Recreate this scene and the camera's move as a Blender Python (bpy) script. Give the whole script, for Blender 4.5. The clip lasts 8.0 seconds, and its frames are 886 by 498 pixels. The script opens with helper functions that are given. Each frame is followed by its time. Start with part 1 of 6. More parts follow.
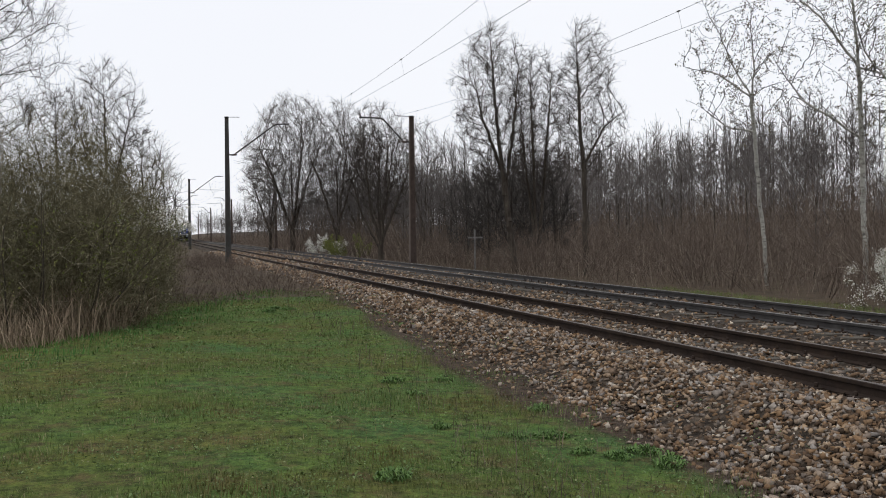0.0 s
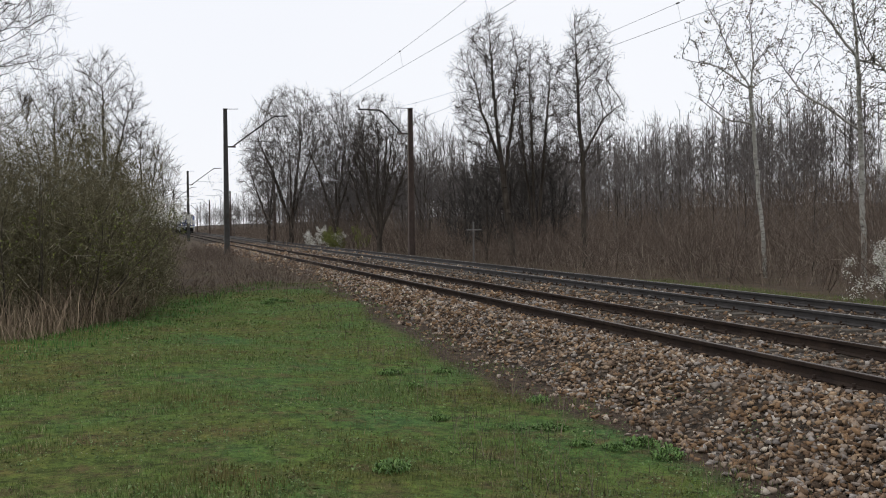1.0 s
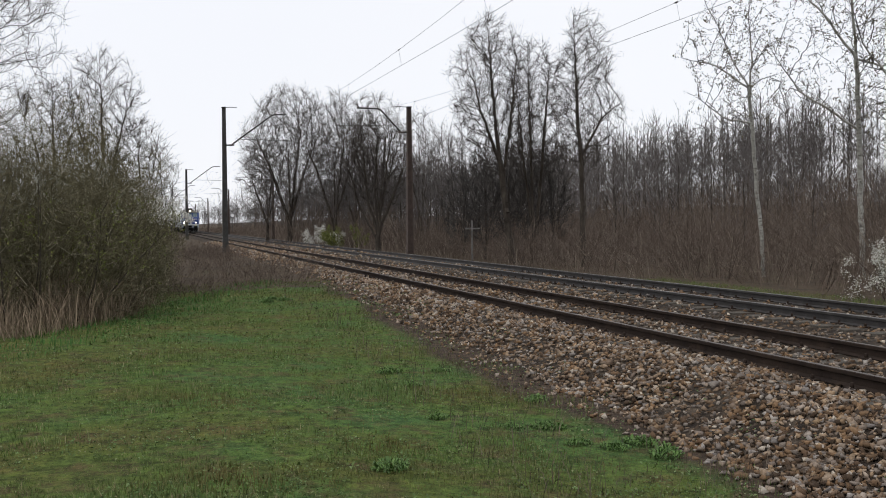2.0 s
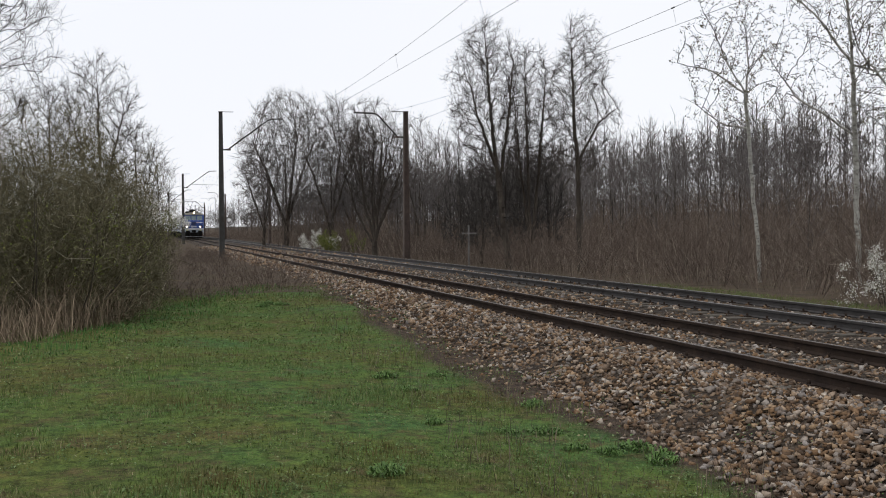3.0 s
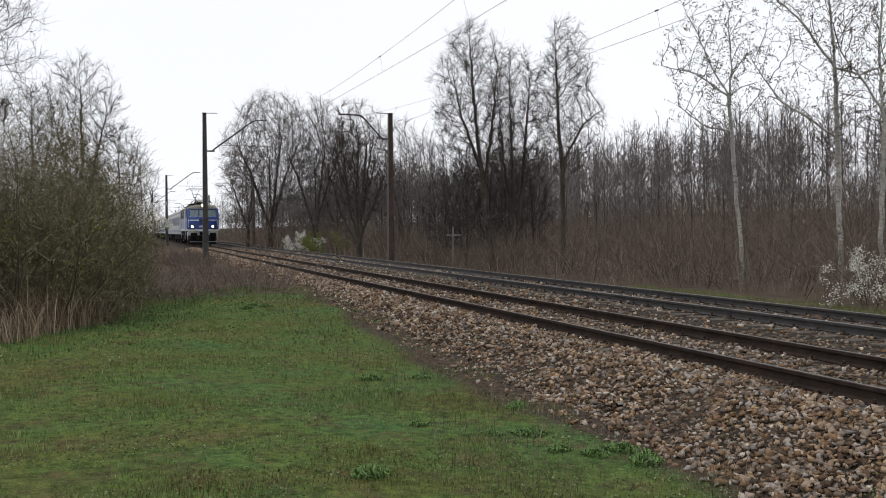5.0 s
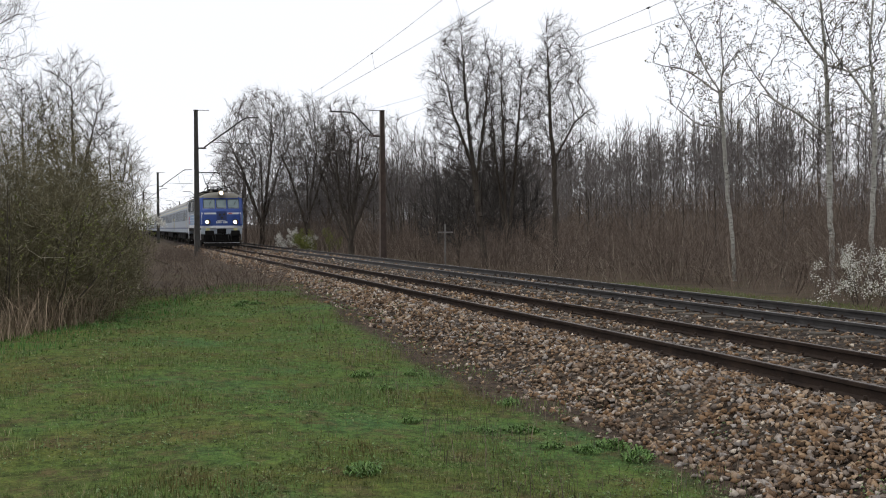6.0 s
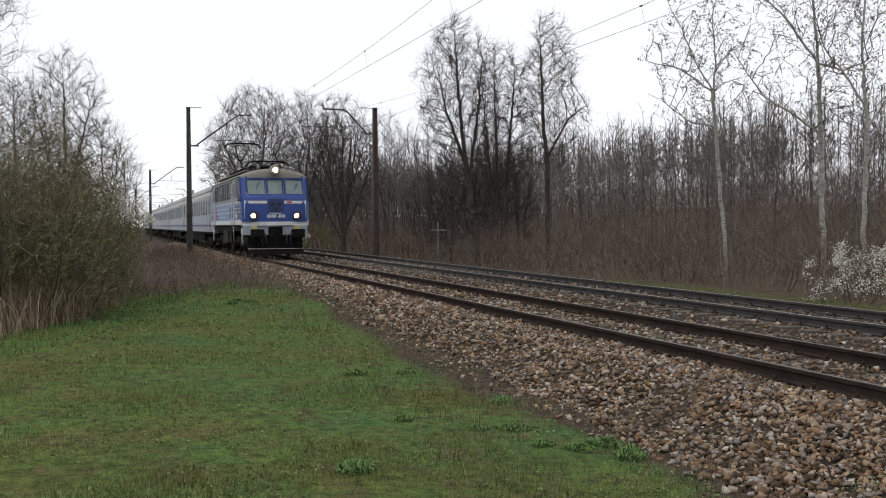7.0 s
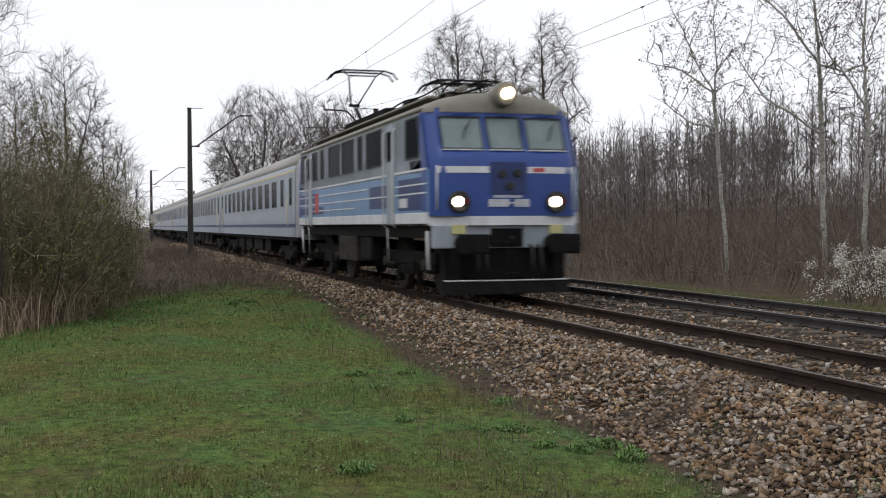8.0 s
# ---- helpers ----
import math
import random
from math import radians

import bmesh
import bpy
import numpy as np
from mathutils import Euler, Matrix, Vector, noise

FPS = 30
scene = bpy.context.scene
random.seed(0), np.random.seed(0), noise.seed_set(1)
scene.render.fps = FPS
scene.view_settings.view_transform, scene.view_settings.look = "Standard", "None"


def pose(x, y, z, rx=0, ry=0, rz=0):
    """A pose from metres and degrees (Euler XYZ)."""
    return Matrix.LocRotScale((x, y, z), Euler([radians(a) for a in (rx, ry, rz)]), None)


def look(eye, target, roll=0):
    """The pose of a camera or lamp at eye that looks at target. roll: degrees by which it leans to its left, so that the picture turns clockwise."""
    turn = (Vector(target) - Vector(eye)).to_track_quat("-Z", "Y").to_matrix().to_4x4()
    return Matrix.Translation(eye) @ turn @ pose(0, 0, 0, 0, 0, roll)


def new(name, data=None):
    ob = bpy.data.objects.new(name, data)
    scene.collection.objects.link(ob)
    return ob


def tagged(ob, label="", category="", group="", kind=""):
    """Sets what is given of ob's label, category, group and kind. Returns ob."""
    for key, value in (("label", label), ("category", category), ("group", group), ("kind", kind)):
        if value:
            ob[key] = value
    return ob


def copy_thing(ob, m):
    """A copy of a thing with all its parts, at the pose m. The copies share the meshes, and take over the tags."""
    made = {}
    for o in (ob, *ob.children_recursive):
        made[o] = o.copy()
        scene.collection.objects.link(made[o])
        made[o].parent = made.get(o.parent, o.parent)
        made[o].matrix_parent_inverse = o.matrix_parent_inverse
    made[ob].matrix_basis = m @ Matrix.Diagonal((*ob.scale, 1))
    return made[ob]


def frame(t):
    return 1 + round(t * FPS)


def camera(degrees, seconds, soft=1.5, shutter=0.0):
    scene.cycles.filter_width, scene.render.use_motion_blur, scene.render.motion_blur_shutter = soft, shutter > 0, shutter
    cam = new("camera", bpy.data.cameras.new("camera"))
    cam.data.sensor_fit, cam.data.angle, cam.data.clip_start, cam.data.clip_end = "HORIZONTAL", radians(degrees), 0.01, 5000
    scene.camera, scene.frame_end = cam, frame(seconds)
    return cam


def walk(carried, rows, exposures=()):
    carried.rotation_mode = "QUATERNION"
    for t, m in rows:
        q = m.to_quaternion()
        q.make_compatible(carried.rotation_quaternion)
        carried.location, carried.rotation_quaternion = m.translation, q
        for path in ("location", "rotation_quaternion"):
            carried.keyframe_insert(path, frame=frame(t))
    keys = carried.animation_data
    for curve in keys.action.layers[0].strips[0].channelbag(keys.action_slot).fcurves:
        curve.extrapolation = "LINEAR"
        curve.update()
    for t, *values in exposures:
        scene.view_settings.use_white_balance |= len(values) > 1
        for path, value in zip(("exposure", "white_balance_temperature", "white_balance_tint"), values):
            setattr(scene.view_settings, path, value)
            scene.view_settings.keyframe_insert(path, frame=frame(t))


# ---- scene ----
FOV = 43.6
EYE = (0.0, 0.0, 1.407)
PATH = [
    (0, look(EYE, (-19.2045, 5.5763, 1.1013), -0.61)),
    (0.5, look(EYE, (-19.2008, 5.5841, 1.0255), -0.60)),
    (1, look(EYE, (-19.1959, 5.5961, 0.9597), -0.58)),
    (1.5, look(EYE, (-19.1912, 5.6097, 0.9289), -0.53)),
    (3, look(EYE, (-19.1722, 5.6815, 1.0221), -0.41)),
    (3.5, look(EYE, (-19.1541, 5.7455, 1.0768), -0.40)),
    (4, look(EYE, (-19.1340, 5.8131, 1.0972), -0.43)),
    (4.5, look(EYE, (-19.1126, 5.8822, 1.0781), -0.39)),
    (6, look(EYE, (-19.0463, 6.0888, 1.0009), -0.39)),
    (6.5, look(EYE, (-19.0238, 6.1570, 0.9753), -0.39)),
    (7, look(EYE, (-19.0058, 6.2113, 0.9599), -0.36)),
    (7.5, look(EYE, (-19.0005, 6.2273, 0.9572), -0.34)),
    (8, look(EYE, (-19.0107, 6.1973, 0.9756), -0.28)),
]
cam = camera(FOV, 8.0, soft=1.0, shutter=0.3)
walk(cam, PATH, exposures=[(0.0, -0.12), (4.0, -0.08), (6.0, 0.0), (8.0, -0.02)])

# ---- overcast daylight ----
world = bpy.data.worlds.new("overcast_sky")
scene.world = world
world.use_nodes = True
wn = world.node_tree.nodes
wl = world.node_tree.links
sky_node = wn.new("ShaderNodeTexSky")
sky_node.sky_type = 'NISHITA'
sky_node.sun_disc = False
sky_node.sun_elevation = radians(38)
sky_node.sun_rotation = radians(200)
sky_dim = wn.new("ShaderNodeVectorMath")
sky_dim.operation = 'SCALE'
sky_dim.inputs["Scale"].default_value = 0.1
wl.new(sky_node.outputs[0], sky_dim.inputs[0])
cloud = wn.new("ShaderNodeTexNoise")
cloud.inputs["Scale"].default_value = 1.6
cloud.inputs["Detail"].default_value = 4.0
cloud_ramp = wn.new("ShaderNodeValToRGB")
cloud_ramp.color_ramp.elements[0].color = (1.01, 1.03, 1.10, 1)
cloud_ramp.color_ramp.elements[1].color = (1.11, 1.12, 1.16, 1)
wl.new(cloud.outputs["Fac"], cloud_ramp.inputs["Fac"])
sky_mix = wn.new("ShaderNodeMix")
sky_mix.data_type = 'RGBA'
sky_mix.inputs[0].default_value = 0.92
wl.new(sky_dim.outputs[0], sky_mix.inputs[6])
wl.new(cloud_ramp.outputs[0], sky_mix.inputs[7])
wl.new(sky_mix.outputs[2], wn["Background"].inputs[0])
wn["Background"].inputs[1].default_value = 1.0

sun_data = bpy.data.lights.new("sun", 'SUN')
sun_data.energy = 0.9
sun_data.angle = radians(16)
sun_data.color = (1.0, 0.97, 0.92)
sun = new("sun", sun_data)
sun.matrix_world = look((0, 0, 60), (-14, 32, 0))


# ---- materials ----
def shader(name):
    m = bpy.data.materials.new(name)
    m.use_nodes = True
    return m, m.node_tree.nodes, m.node_tree.links, m.node_tree.nodes["Principled BSDF"]


def noise_node(n, l, scale, detail=5.0, rough=0.6, coords="Object", stretch=None):
    tc = n.new("ShaderNodeTexCoord")
    t = n.new("ShaderNodeTexNoise")
    t.inputs["Scale"].default_value = scale
    t.inputs["Detail"].default_value = detail
    t.inputs["Roughness"].default_value = rough
    if stretch:
        mp = n.new("ShaderNodeMapping")
        mp.inputs["Scale"].default_value = stretch
        l.new(tc.outputs[coords], mp.inputs[0])
        l.new(mp.outputs[0], t.inputs["Vector"])
    else:
        l.new(tc.outputs[coords], t.inputs["Vector"])
    return t


def ramp_node(n, l, src, stops):
    r = n.new("ShaderNodeValToRGB")
    e = r.color_ramp.elements
    e[0].position, e[0].color = stops[0][0], (*stops[0][1], 1)
    e[1].position, e[1].color = stops[-1][0], (*stops[-1][1], 1)
    for pos, col in stops[1:-1]:
        k = e.new(pos)
        k.color = (*col, 1)
    l.new(src, r.inputs[0])
    return r


def mix_node(n, l, fac, a, b, mode='MIX'):
    m = n.new("ShaderNodeMix")
    m.data_type, m.blend_type = 'RGBA', mode
    for sock, v in ((m.inputs[0], fac), (m.inputs[6], a), (m.inputs[7], b)):
        if hasattr(v, "links"):
            l.new(v, sock)
        elif isinstance(v, tuple):
            sock.default_value = (*v, 1)
        else:
            sock.default_value = v
    return m.outputs[2]


def bump_node(n, l, bsdf, height, strength, distance):
    b = n.new("ShaderNodeBump")
    b.inputs["Strength"].default_value = strength
    b.inputs["Distance"].default_value = distance
    l.new(height, b.inputs["Height"])
    l.new(b.outputs[0], bsdf.inputs["Normal"])


def grained(name, stops, scale=6.0, rough=0.8, metal=0.0, fine=60.0, bump=0.3, dist=0.01, stretch=None, dirt=None, coords="Object"):
    """A surface with a coarse colour variation, a fine grain and relief."""
    m, n, l, b = shader(name)
    t = noise_node(n, l, scale, coords=coords, stretch=stretch)
    col = ramp_node(n, l, t.outputs["Fac"], stops).outputs[0]
    f = noise_node(n, l, fine, 3.0, coords=coords, stretch=stretch)
    g = ramp_node(n, l, f.outputs["Fac"], ((0.3, (0.72, 0.72, 0.72)), (0.7, (1.18, 1.18, 1.18)))).outputs[0]
    col = mix_node(n, l, 0.8, col, g, 'MULTIPLY')
    if dirt:
        d = noise_node(n, l, scale * 0.45, 6.0, 0.7, coords=coords)
        fac = ramp_node(n, l, d.outputs["Fac"], ((0.45, (0, 0, 0)), (0.75, (1, 1, 1)))).outputs[0]
        col = mix_node(n, l, fac, col, dirt)
    l.new(col, b.inputs["Base Color"])
    b.inputs["Roughness"].default_value = rough
    b.inputs["Metallic"].default_value = metal
    if rough > 0.7 and not metal:
        b.inputs["Specular IOR Level"].default_value = 0.15
    if bump:
        bump_node(n, l, b, f.outputs["Fac"], bump, dist)
    return m


def per_island(name, stops, rough=0.9, scale=25.0, amount=0.6, spec=0.2, patch=None):
    """Each loose piece takes its own tone; a grain lies over it. patch: a slow change of tone over metres."""
    m, n, l, b = shader(name)
    geo = n.new("ShaderNodeNewGeometry")
    col = ramp_node(n, l, geo.outputs["Random Per Island"], stops).outputs[0]
    if patch:
        pn = noise_node(n, l, patch[0], 4.0)
        full = patch[4] if len(patch) > 4 else 1.0
        fac = ramp_node(n, l, pn.outputs["Fac"], ((patch[1], (0, 0, 0)), (patch[2], (full, full, full)))).outputs[0]
        col = mix_node(n, l, fac, col, patch[3])
    f = noise_node(n, l, scale, 3.0)
    g = ramp_node(n, l, f.outputs["Fac"], ((0.3, (0.6, 0.6, 0.6)), (0.7, (1.3, 1.3, 1.3)))).outputs[0]
    l.new(mix_node(n, l, amount, col, g, 'MULTIPLY'), b.inputs["Base Color"])
    b.inputs["Roughness"].default_value = rough
    b.inputs["Specular IOR Level"].default_value = spec
    return m


def glow(name, color, strength):
    m, n, l, b = shader(name)
    b.inputs["Base Color"].default_value = (*color, 1)
    b.inputs["Emission Color"].default_value = (*color, 1)
    b.inputs["Emission Strength"].default_value = strength
    return m


def glassy(name, tint, rough=0.05, gloss=0.35):
    """Dark glazing seen from outside by day."""
    m, n, l, b = shader(name)
    t = noise_node(n, l, 3.0)
    l.new(ramp_node(n, l, t.outputs["Fac"], ((0.3, tuple(c * 0.8 for c in tint)), (0.7, tint))).outputs[0], b.inputs["Base Color"])
    b.inputs["Roughness"].default_value = rough
    b.inputs["IOR"].default_value = 1.45
    b.inputs["Specular IOR Level"].default_value = gloss
    return m


# ---- the line of the railway ----
GAP = 3.75                                   # between the centres of the two tracks
T_END = -260.0


def poly(x):
    u = x / 100
    return 7.099 + u * (-1.938 + u * (0.498 + u * (0.360 + u * 0.0784)))


def poly_d(x):
    u = x / 100
    return (-1.938 + u * (2 * 0.498 + u * (3 * 0.360 + u * 4 * 0.0784))) / 100


def far_shift(x):
    """The curve opens a little far along the line."""
    w = max(0.0, -x - 70)
    return 0.0056 * (w - 10 * (1 - math.exp(-w / 10)))


def yc(x):
    if x > 0:
        return poly(0) + x * poly_d(0)
    if x < T_END:
        return poly(T_END) + (x - T_END) * poly_d(T_END) + far_shift(x)
    return poly(x) + far_shift(x)


def yd(x):
    return poly_d(min(0.0, max(T_END, x))) - 0.0056 * (1 - math.exp(-max(0.0, -x - 70) / 10))


def on_track(x, off, z):
    s = yd(x)
    k = 1 / math.hypot(1, s)
    return Vector((x - off * s * k, yc(x) + off * k, z))


def train_pose(x):
    """On the near track, x axis along the rails towards the camera."""
    return Matrix.LocRotScale((x, yc(x), 0), Euler((0, 0, math.atan(yd(x)))), None)


def smooth(a, b, v):
    v = min(1.0, max(0.0, (v - a) / (b - a)))
    return v * v * (3 - 2 * v)


def toe_d(x):
    """How far from the near track's centre the stone ends and the soil begins."""
    return float(np.interp(-x, (4, 8, 13, 18, 25, 34, 60), (-2.85, -2.75, -2.5, -2.3, -1.98, -1.75, -1.72)))


def ground_z(x, y):
    d = y - yc(x)
    z = -0.36 - 0.14 * smooth(-7.0, -3.2, d)
    z += 0.24 * smooth(-9, -34, x) * smooth(-6.5, -3.0, d) * (1 - smooth(-1.5, 1.5, d))  # the verge rises to the line
    z += -0.30 * smooth(-1.5, 1.5, d)                       # under the ballast
    z += 0.12 * smooth(4.0, 8.0, d)
    # unseen rises, made up; the wood's one blocks sky between the trunks
    z += 5.5 * smooth(22, 120, d) + 3.0 * smooth(-25, -110, d)
    z += 0.05 * noise.noise(Vector((x * 0.22, y * 0.22, 0))) + 0.02 * noise.noise(Vector((x, y, 3.0)))
    return z


# ---- mesh helpers ----
def part(name, bm, material, parent=None, label=""):
    me = bpy.data.meshes.new(name)
    bm.to_mesh(me)
    bm.free()
    for m in material if isinstance(material, (list, tuple)) else (material,):
        me.materials.append(m)
    ob = new(name, me)
    ob.parent = parent
    return tagged(ob, label)


def raw(name, verts, faces, material, parent=None, label="", shade=False):
    me = bpy.data.meshes.new(name)
    me.from_pydata(verts, [], faces)
    if shade:
        me.shade_smooth()
    for m in material if isinstance(material, (list, tuple)) else (material,):
        me.materials.append(m)
    ob = new(name, me)
    ob.parent = parent
    return tagged(ob, label)


def thing(name, label, category, group="", kind="", m=None):
    ob = new(name)
    if m is not None:
        ob.matrix_basis = m
    return tagged(ob, label, category, group, kind)


def add_box(bm, x0, x1, y0, y1, z0, z1, bevel=0.0, mat=0):
    vs = [bm.verts.new((x, y, z)) for x in (x0, x1) for y in (y0, y1) for z in (z0, z1)]
    fs = [bm.faces.new([vs[i] for i in q]) for q in ((0, 1, 3, 2), (4, 6, 7, 5), (0, 4, 5, 1), (2, 3, 7, 6), (0, 2, 6, 4), (1, 5, 7, 3))]
    for f in fs:
        f.material_index = mat
    if bevel:
        es = list({e for f in fs for e in f.edges})
        bmesh.ops.bevel(bm, geom=es, offset=bevel, segments=2, affect='EDGES', profile=0.6)


def add_tube(bm, pts, r, sides=8, mat=0, cap=True):
    """A round bar along points; r one radius or one for each point."""
    pts = [Vector(p) for p in pts]
    rs = r if isinstance(r, (list, tuple)) else [r] * len(pts)
    rings = []
    for i, p in enumerate(pts):
        d = (pts[min(i + 1, len(pts) - 1)] - pts[max(i - 1, 0)]).normalized()
        a = d.orthogonal().normalized() if not rings else (axis - d * axis.dot(d)).normalized()
        axis = a
        b = d.cross(a)
        rings.append([bm.verts.new(p + (a * math.cos(2 * math.pi * k / sides) + b * math.sin(2 * math.pi * k / sides)) * rs[i]) for k in range(sides)])
    for r0, r1 in zip(rings, rings[1:]):
        for k in range(sides):
            f = bm.faces.new((r0[k], r0[(k + 1) % sides], r1[(k + 1) % sides], r1[k]))
            f.material_index, f.smooth = mat, True
    if cap:
        bm.faces.new(rings[0][::-1]).material_index = mat
        bm.faces.new(rings[-1]).material_index = mat


def tubes(segs, sides):
    """Verts and faces of many tapered sticks at once; segs: rows of x0 y0 z0 x1 y1 z1 r0 r1."""
    s = np.asarray(segs, float)
    p0, p1, r = s[:, 0:3], s[:, 3:6], s[:, 6:8]
    d = p1 - p0
    d /= np.linalg.norm(d, axis=1, keepdims=True) + 1e-9
    ref = np.where(np.abs(d[:, 2:3]) > 0.9, np.array([[1.0, 0, 0]]), np.array([[0, 0, 1.0]]))
    a = np.cross(d, ref)
    a /= np.linalg.norm(a, axis=1, keepdims=True)
    b = np.cross(d, a)
    if sides == 1:                            # the finest twigs: one slip each, turned any way
        w = np.random.RandomState(len(s)).uniform(0, math.pi, (len(s), 1))
        a = (a * np.cos(w) + b * np.sin(w)) * 1.35
        v = np.stack([p0 - a * r[:, :1], p0 + a * r[:, :1], p1 + a * r[:, 1:], p1 - a * r[:, 1:]], 1).reshape(-1, 3)
        return v, np.arange(len(s))[:, None] * 4 + np.array([[0, 1, 2, 3]])
    v = []
    for p, rr in ((p0, r[:, 0]), (p1, r[:, 1])):
        for k in range(sides):
            w = 2 * math.pi * k / sides
            v.append(p + (a * math.cos(w) + b * math.sin(w)) * rr[:, None])
    v = np.stack(v, 1).reshape(-1, 3)
    base = np.arange(len(s))[:, None] * 2 * sides
    f = np.concatenate([base + np.array([[k, (k + 1) % sides, sides + (k + 1) % sides, sides + k]]) for k in range(sides)], 0)
    return v, f


def mesh_of(name, verts, faces, material, smooth_on=False):
    """A mesh from arrays, quick for many pieces; faces all of one length."""
    verts, faces = np.asarray(verts, np.float32), np.asarray(faces, np.int32)
    k = faces.shape[1]
    me = bpy.data.meshes.new(name)
    me.vertices.add(len(verts))
    me.vertices.foreach_set("co", verts.ravel())
    me.loops.add(faces.size)
    me.loops.foreach_set("vertex_index", faces.ravel())
    me.polygons.add(len(faces))
    me.polygons.foreach_set("loop_start", np.arange(0, faces.size, k, dtype=np.int32))
    if smooth_on:
        me.polygons.foreach_set("use_smooth", np.ones(len(faces), bool))
    me.update(calc_edges=True)
    for m in material if isinstance(material, (list, tuple)) else (material,):
        me.materials.append(m)
    return me


def lawn_material():
    """Turf with yellowed and bare places; the soil shows where the turf thins towards the stone."""
    m, n, l, b = shader("lawn_soil")
    big = noise_node(n, l, 0.35, 6.0, 0.65)
    col = ramp_node(n, l, big.outputs["Fac"], ((0.35, (0.108, 0.096, 0.034)), (0.45, (0.086, 0.112, 0.028)), (0.54, (0.074, 0.124, 0.031)), (0.66, (0.060, 0.120, 0.038)))).outputs[0]
    mid = noise_node(n, l, 2.2, 7.0, 0.75)
    fac = ramp_node(n, l, mid.outputs["Fac"], ((0.49, (0, 0, 0)), (0.63, (0.85, 0.85, 0.85)))).outputs[0]
    col = mix_node(n, l, fac, col, (0.098, 0.077, 0.038))
    at = n.new("ShaderNodeAttribute")
    at.attribute_name = "soil"
    edge = noise_node(n, l, 3.5, 5.0, 0.7)
    add = n.new("ShaderNodeMath")
    l.new(at.outputs["Fac"], add.inputs[0])
    l.new(edge.outputs["Fac"], add.inputs[1])
    bare = ramp_node(n, l, add.outputs[0], ((0.62, (0, 0, 0)), (0.95, (1, 1, 1)))).outputs[0]
    col = mix_node(n, l, bare, col, (0.068, 0.050, 0.038))
    dark = noise_node(n, l, 7.0, 6.0, 0.75)
    dk = ramp_node(n, l, dark.outputs["Fac"], ((0.34, (0.30, 0.30, 0.30)), (0.5, (1.0, 1.0, 1.0)), (0.66, (1.6, 1.55, 1.35)))).outputs[0]
    col = mix_node(n, l, 0.9, col, dk, 'MULTIPLY')
    f = noise_node(n, l, 40.0, 4.0)
    g = ramp_node(n, l, f.outputs["Fac"], ((0.3, (0.55, 0.55, 0.55)), (0.7, (1.3, 1.3, 1.3)))).outputs[0]
    l.new(mix_node(n, l, 0.9, col, g, 'MULTIPLY'), b.inputs["Base Color"])
    b.inputs["Roughness"].default_value = 1.0
    b.inputs["Specular IOR Level"].default_value = 0.1
    bump_node(n, l, b, dark.outputs["Fac"], 0.9, 0.06)
    return m


M_LAWN = lawn_material()
M_LITTER = grained("leaf_litter", ((0.3, (0.045, 0.034, 0.025)), (0.55, (0.085, 0.062, 0.042)), (0.75, (0.06, 0.06, 0.03))), 1.2, 1.0, fine=18, bump=1.0, dist=0.05)
# near-black tones paint the shade between stones into the bed
M_SHADEBED = grained("ballast_bed_gap_shade", ((0.3, (0.012, 0.009, 0.007)), (0.5, (0.045, 0.034, 0.025)), (0.7, (0.14, 0.108, 0.08))), 7.0, 0.95, fine=26, bump=1.0, dist=0.06)
M_STONE = per_island("crushed_stone", ((0.0, (0.04, 0.03, 0.022)), (0.16, (0.105, 0.068, 0.044)), (0.40, (0.235, 0.145, 0.080)), (0.58, (0.18, 0.162, 0.150)), (0.78, (0.35, 0.24, 0.145)), (0.92, (0.32, 0.29, 0.265)), (1.0, (0.56, 0.48, 0.38))), 0.95, 20.0, 0.6, 0.15, (0.9, 0.50, 0.68, (0.105, 0.076, 0.056), 0.55))
M_RAIL = grained("rusty_rail_steel", ((0.3, (0.018, 0.012, 0.010)), (0.6, (0.034, 0.023, 0.017)), (0.8, (0.055, 0.035, 0.024))), 5.0, 0.85, 0.0, 80, 0.2, 0.003)
M_GREYRAIL = grained("grey_brown_rail_steel", ((0.3, (0.022, 0.019, 0.018)), (0.6, (0.042, 0.038, 0.036)), (0.8, (0.066, 0.058, 0.054))), 5.0, 0.75, 0.1, 80, 0.2, 0.003)
M_RAILTOP = grained("worn_rail_head", ((0.3, (0.10, 0.095, 0.09)), (0.7, (0.20, 0.19, 0.18))), 8.0, 0.5, 0.6, 120, 0.05, 0.001)
M_RUSTTOP = grained("rusty_rail_head", ((0.3, (0.055, 0.042, 0.035)), (0.7, (0.12, 0.10, 0.085))), 8.0, 0.6, 0.4, 120, 0.05, 0.001)
M_SLEEPER = grained("weathered_sleeper", ((0.3, (0.055, 0.048, 0.04)), (0.7, (0.14, 0.125, 0.105))), 6.0, 0.95, fine=50, bump=0.6, dist=0.01, stretch=(8, 1, 1))
M_STEEL = grained("weathered_mast_steel", ((0.3, (0.05, 0.052, 0.05)), (0.7, (0.105, 0.105, 0.098))), 3.0, 0.7, 0.3, 40, 0.2, 0.004, dirt=(0.06, 0.04, 0.03))
M_UNDERSTEEL = grained("dark_bracket_steel", ((0.3, (0.025, 0.022, 0.020)), (0.7, (0.05, 0.045, 0.04))), 3.0, 0.8, 0.2, 40, 0.2, 0.004)
M_RUSTMAST = grained("rust_brown_mast", ((0.3, (0.06, 0.042, 0.035)), (0.7, (0.12, 0.088, 0.072))), 3.0, 0.8, 0.2, 40, 0.3, 0.004)
